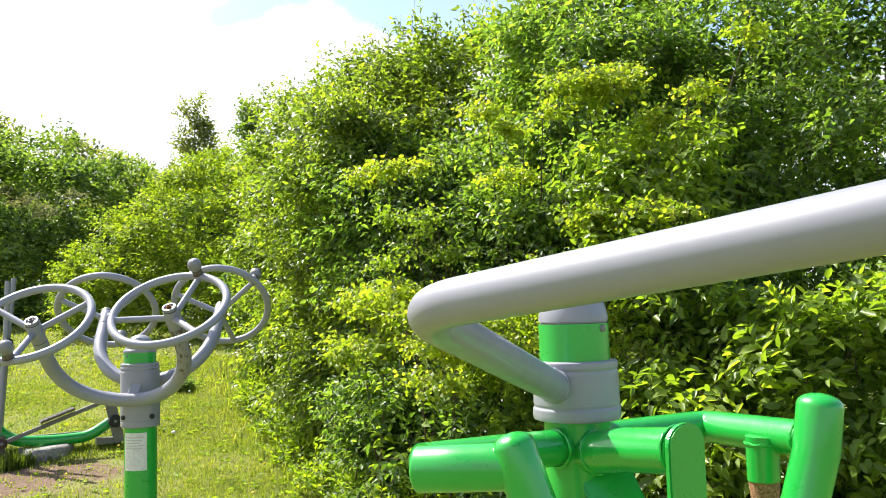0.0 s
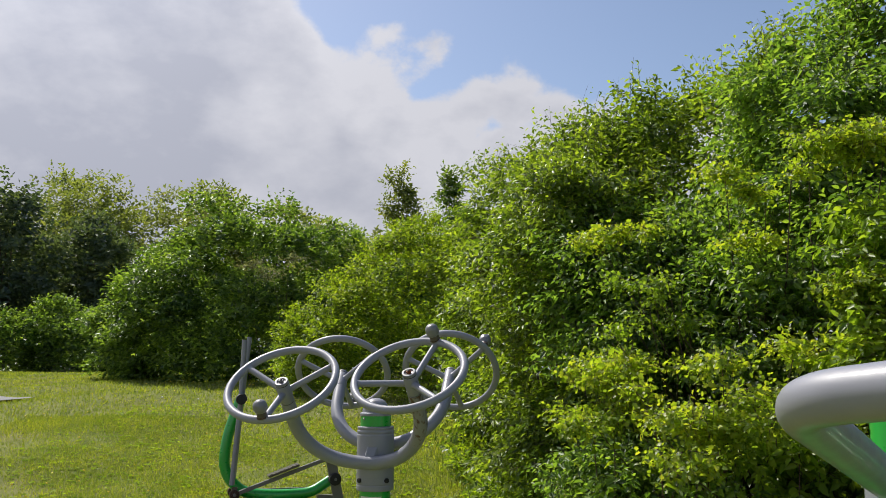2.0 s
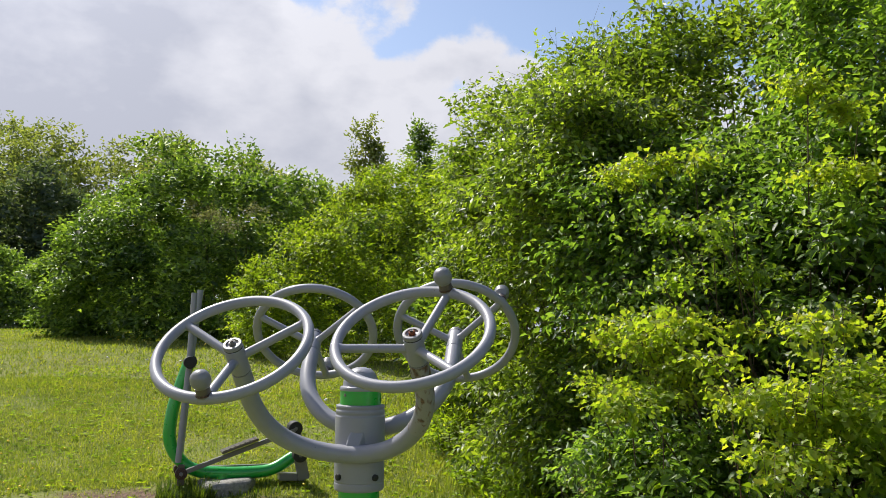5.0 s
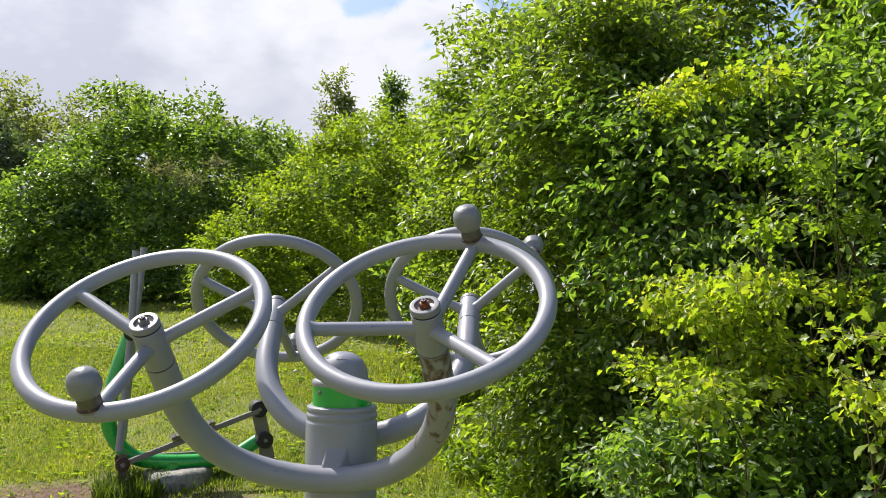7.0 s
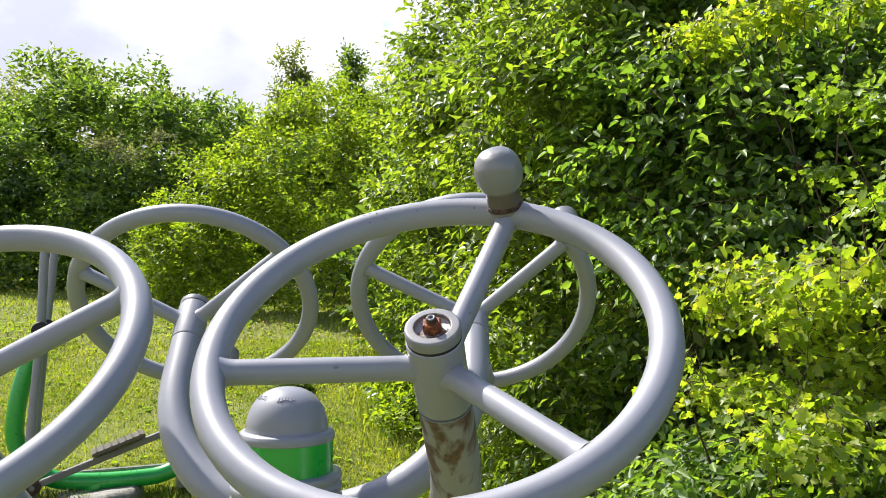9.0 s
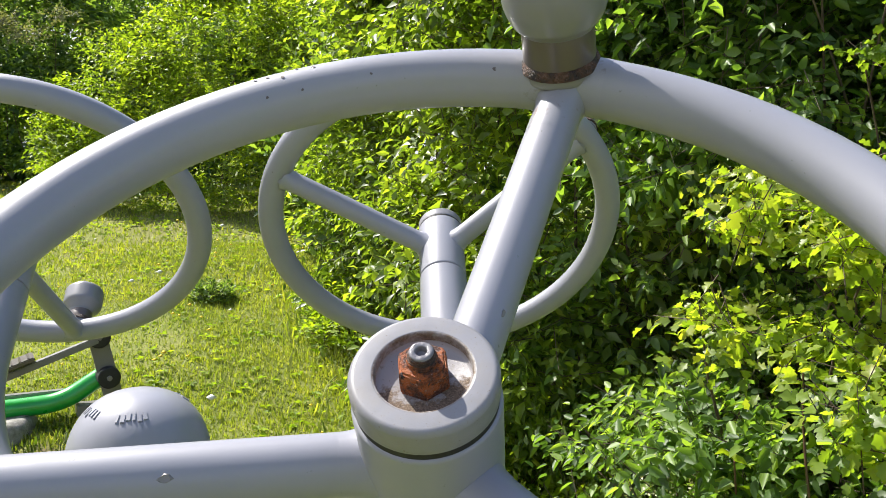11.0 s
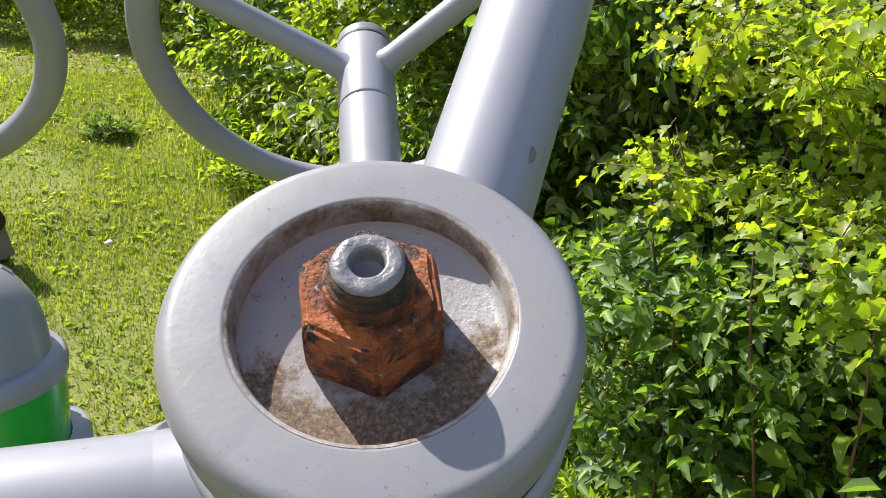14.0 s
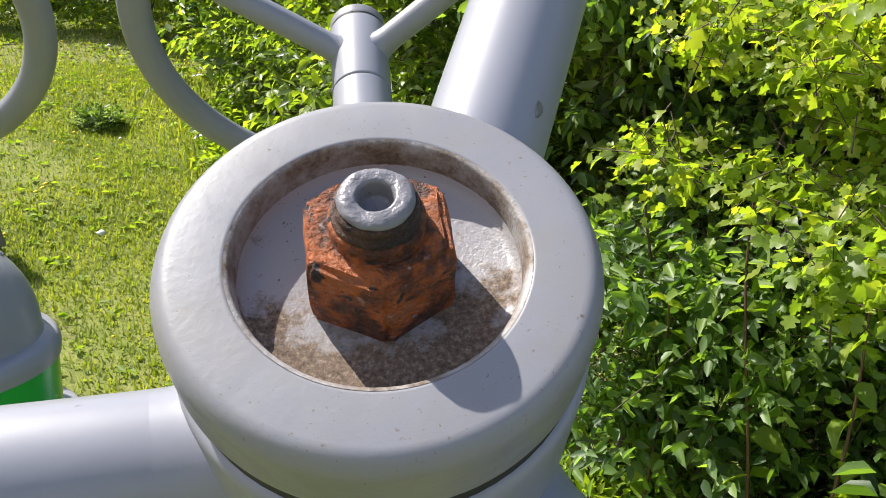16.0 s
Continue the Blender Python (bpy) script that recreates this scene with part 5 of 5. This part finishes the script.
# ---- grass and weeds ----
def grass(name, count, xr, yr, tall, wide, seed, label, keep=None, bent_blade=True, mat=BLADE):
    rng = np.random.default_rng(seed)
    x, y = rng.uniform(*xr, count), rng.uniform(*yr, count)
    if keep is not None:
        ok = keep(x, y, rng)
        x, y = x[ok], y[ok]
    n = len(x)
    h = tall * rng.uniform(0.35, 1.25, n)
    a, lean = rng.uniform(0, 6.283, n), rng.uniform(0.1, 0.9, n)
    root = np.stack([x, y, ground_z(x, y) - 0.005], 1)
    side = np.stack([np.cos(a), np.sin(a), 0 * a], 1) * (wide * rng.uniform(0.6, 1.4, n))[:, None]
    bend = np.stack([-np.sin(a), np.cos(a), 0 * a], 1) * (h * lean)[:, None]
    tip = root + bend + np.array([0, 0, 1]) * (h * (1.05 - lean * 0.35))[:, None]
    if not bent_blade:
        v = np.stack([root - side, root + side, tip], 1)
        me = from_arrays(name, v.reshape(-1, 3), np.arange(n * 3).reshape(-1, 3), mat)
        tagged(new(name, me), label, "grass", kind="stuff")
        return
    v = np.empty((n, 5, 3))
    v[:, 0], v[:, 1] = root - side, root + side
    mid = root + bend * 0.35 + np.array([0, 0, 1]) * (h * 0.6)[:, None]
    v[:, 2], v[:, 3] = mid - side * 0.7, mid + side * 0.7
    v[:, 4] = tip
    t = np.array([(0, 1, 3), (0, 3, 2), (2, 3, 4)])
    me = from_arrays(name, v.reshape(-1, 3), (t[None] + (np.arange(n) * 5)[:, None, None]).reshape(-1, 3), mat)
    tagged(new(name, me), label, "grass", kind="stuff")


def off_soil(x, y, rng):
    d = np.hypot((x + 2.75) * 0.70, (y - 6.25) * 1.15) + 0.25 * np.sin(4 * x) * np.cos(3 * y)
    worn = np.sin(1.9 * x + 0.8 * y) + np.sin(2.7 * y - 1.1 * x + 2.0) + 0.6 * np.sin(5.3 * x + 3.9 * y)
    thick = np.clip(0.85 - 0.42 * worn, 0.18, 1.0)
    return ((d > 0.75) & (rng.uniform(0, 1, len(x)) < thick)) | (rng.uniform(0, 1, len(x)) < 0.10)


def thinning(x, y, rng):
    """Thick beside the machines, thinner away from them."""
    return rng.uniform(0, 1, len(x)) < np.exp((y - 4.4) / 2.6)


def hedge_foot(x, y, rng):
    edge = np.interp(y, [3.6, 4.6, 5.6, 6.6, 8.0, 9.5], [1.3, 0.45, 0.05, -0.3, -0.75, -1.2])
    return (np.abs(x - edge) < 0.45 + rng.normal(0, 0.12, len(x)))


grass("lawn_grass", 310000, (-7.0, 0.9), (4.4, 10.5), 0.036, 0.0052, 3, "short mown grass with weeds", off_soil, False)
grass("near_grass", 110000, (-3.8, 0.3), (4.6, 9.0), 0.027, 0.0034, 4, "fine short grass between the machines", off_soil, False)
grass("far_grass", 115000, (-16.0, 0.0), (9.5, 19.0), 0.05, 0.009, 5, "short mown grass farther off", None, False)
grass("rough_grass", 150000, (-8.0, 5.0), (-3.0, 4.4), 0.045, 0.0085, 8, "mown grass round the near machine", thinning, False)
grass("tall_grass", 16000, (-2.6, 2.2), (3.4, 9.8), 0.12, 0.0050, 7, "longer rough grass along the hedge foot", hedge_foot)


def tuft_round(cx, cy, r, count, tall, seed):
    grass("grass_tuft", count, (cx - r, cx + r), (cy - r, cy + r), tall, 0.004, seed, "long grass left standing round the machine", lambda x, y, rng: np.hypot(x - cx, y - cy) < r, True, BLADE_DARK)


tuft_round(-2.66, 6.70, 0.20, 1700, 0.12, 21)
tuft_round(-2.35, 6.85, 0.28, 700, 0.06, 22)
# dark leaves stand in for the shade inside this clump
shrub("weed_clump", [(-1.87, 8.95, 0.78, 0.18, 0.16, 0.10)], 160, 5, 0.055, 0.4, LEAF_DARK, "low dark clump of weeds in the lawn, shade put into its colour", "weeds", seed=73, shape=LEAF4, tris=TRI4, spread=0.10, up=0.9, core=0.1, shell=0.4, trunks=0, limb=0.002)
tuft_round(-0.99, 3.94, 0.26, 900, 0.14, 24)
tuft_round(0.43, 1.66, 0.30, 900, 0.14, 25)


# broad-leaved weeds along the hedge foot
shrub("nettle_patch", [(0.1, 5.0, 0.42, 0.32, 0.40, 0.20), (-0.12, 5.6, 0.46, 0.32, 0.45, 0.20), (-0.38, 6.4, 0.50, 0.32, 0.50, 0.20), (-0.62, 7.3, 0.58, 0.30, 0.5, 0.18), (-0.95, 8.4, 0.76, 0.30, 0.6, 0.18)], 1800, 6, 0.062, 0.55, LEAF_WEED, "bright green broad-leaved weeds along the hedge foot", "weeds", seed=71, shape=LEAF4, tris=TRI4, spread=0.16, up=0.9, core=0.1, shell=0.4, trunks=0, limb=0.002)
shrub("nettle_patch", [(0.35, 4.45, 0.40, 0.45, 0.35, 0.24), (1.0, 4.0, 0.36, 0.5, 0.35, 0.24), (1.7, 3.7, 0.34, 0.5, 0.35, 0.24)], 1200, 6, 0.062, 0.55, LEAF_WEED, "bright green broad-leaved weeds along the hedge foot", "weeds", seed=72, shape=LEAF4, tris=TRI4, spread=0.16, up=0.9, core=0.1, shell=0.4, trunks=0, limb=0.002)


def sapling(x, y, top, seed, leaf=0.10):
    """One upright red-brown stem with pairs of large leaves."""
    rng = np.random.default_rng(seed)
    g = gz(x, y)
    root = thing("dogwood_sapling", (x, y, g), "upright young dogwood stem with large soft leaves", "sapling", "young stems")
    n = 13
    tilt = rng.normal(0, 0.05, 2)
    pts = [(x + tilt[0] * s + 0.035 * math.sin(4 * s + seed), y + tilt[1] * s + 0.02 * math.sin(6 * s + 2 * seed), g - 0.03 + (top - g) * s) for s in (k / n for k in range(n + 1))]
    part("stem", tube(pts, [0.0050 * (1 - 0.6 * k / n) for k in range(n + 1)], 8), STEM, root, "thin red-brown stem")
    pos, out, size = [], [], []
    for k in range(3, n + 1):
        a = k * 1.5708 + rng.normal(0, 0.3)
        for turn in (0, math.pi):
            pos.append(pts[k])
            out.append((math.cos(a + turn), math.sin(a + turn), rng.uniform(-0.45, 0.25)))
            size.append(leaf * 0.88 * rng.uniform(0.6, 1.2) * (1 - 0.35 * (k - 3) / n))
    v, t = leaves_at(rng, np.array(pos), np.array(out), np.array(size), 0.6, LEAF8, TRI8)
    part("foliage", from_arrays("foliage", v, t, LEAF_WEED), LEAF_WEED, root)


for x, y, top, seed in ((0.05, 4.64, 1.34, 1), (0.30, 4.35, 1.26, 3), (0.46, 4.12, 1.40, 4), (0.24, 3.97, 1.33, 6), (-0.03, 4.86, 1.08, 5), (0.64, 4.30, 1.18, 8), (0.78, 3.92, 1.30, 17), (0.14, 4.50, 1.20, 10)):
    sapling(x, y, top, seed)


def weeds(seed=9):
    """Broad low leaves of clover and dandelion in the grass."""
    rng = np.random.default_rng(seed)
    n = 3600
    x, y = rng.uniform(-6.0, 0.6, n), rng.uniform(4.4, 11.5, n)
    ok = off_soil(x, y, rng)
    x, y = x[ok], y[ok]
    n = len(x)
    pos = np.stack([x, y, ground_z(x, y) + 0.012], 1)
    P, O, S = [], [], []
    for k in range(5):
        a = rng.uniform(0, 6.283, n)
        P.append(pos)
        O.append(np.stack([np.cos(a), np.sin(a), np.full(n, 0.25)], 1))
        S.append(rng.uniform(0.016, 0.050, n))
    v, t = leaves_at(rng, np.concatenate(P), np.concatenate(O), np.concatenate(S), 0.62, LEAF2, TRI2)
    tagged(new("lawn_weeds", from_arrays("lawn_weeds", v, t, LEAF_WEED)), "broad-leaved clover and dandelion in the grass", "weeds", kind="stuff")


weeds()


def blooms(name, count, xr, yr, r, mat, label, seed, lift):
    rng = np.random.default_rng(seed)
    x, y = rng.uniform(*xr, count), rng.uniform(*yr, count)
    c = np.stack([x, y, ground_z(x, y) + rng.uniform(lift * 0.5, lift, count)], 1)
    ico = np.array([(1, 0, 0), (-1, 0, 0), (0, 1, 0), (0, -1, 0), (0, 0, .6), (0, 0, -.6)])
    tri = np.array([(0, 2, 4), (2, 1, 4), (1, 3, 4), (3, 0, 4), (2, 0, 5), (1, 2, 5), (3, 1, 5), (0, 3, 5)])
    v = c[:, None] + ico[None] * (r * rng.uniform(0.6, 1.3, count))[:, None, None]
    tagged(new(name, from_arrays(name, v.reshape(-1, 3), (tri[None] + (np.arange(count) * 6)[:, None, None]).reshape(-1, 3), mat)), label, "flowers", kind="stuff")


blooms("buttercups", 260, (-7, 0.5), (5, 14), 0.013, PETAL, "tiny yellow flowers scattered in the lawn", 31, 0.09)
blooms("dandelion_clocks", 22, (-6, 0.5), (6, 13), 0.022, FLUFF, "white dandelion seed heads in the lawn", 32, 0.13)


# pale blossom low in the hedge, with dry twigs beside it
shrub("blossom_bush", [(-0.02, 5.05, 0.84, 0.20, 0.22, 0.16), (0.20, 4.85, 0.78, 0.22, 0.2, 0.14)], 130, 9, 0.013, 0.9, BLOSSOM, "small sprays of pale blossom low in the hedge", "shrub", seed=81, shape=LEAF2, tris=TRI2, spread=0.10, up=0.8, core=0.1, shell=0.4, trunks=2, limb=0.003, slim=0.08)


def dry_twigs(x, y, z, seed):
    rnd = random.Random(seed)
    root = thing("dead_branch", (x, y, z), "bare dry grey-brown branch in the hedge foot", "branch")
    main = [Vector((x, y, z)) + Vector((0.11 * k, 0.05 * k + rnd.uniform(-.01, .01), 0.055 * k + rnd.uniform(-.012, .012))) for k in range(6)]
    part("stem", tube(main, [0.0055 * (1 - 0.12 * k) for k in range(6)], 8), BARK, root)
    for k in (1, 2, 3):
        a = main[k]
        part("side_twig", tube([a, a + Vector((0.06, -0.03, 0.05 * rnd.choice((-1, 1)))), a + Vector((0.14, -0.05, 0.07 * rnd.uniform(-1, 1)))], [0.003, 0.0024, 0.0014], 6), BARK, root)


dry_twigs(-0.10, 4.86, gz(-0.1, 4.86) + 0.38, 3)
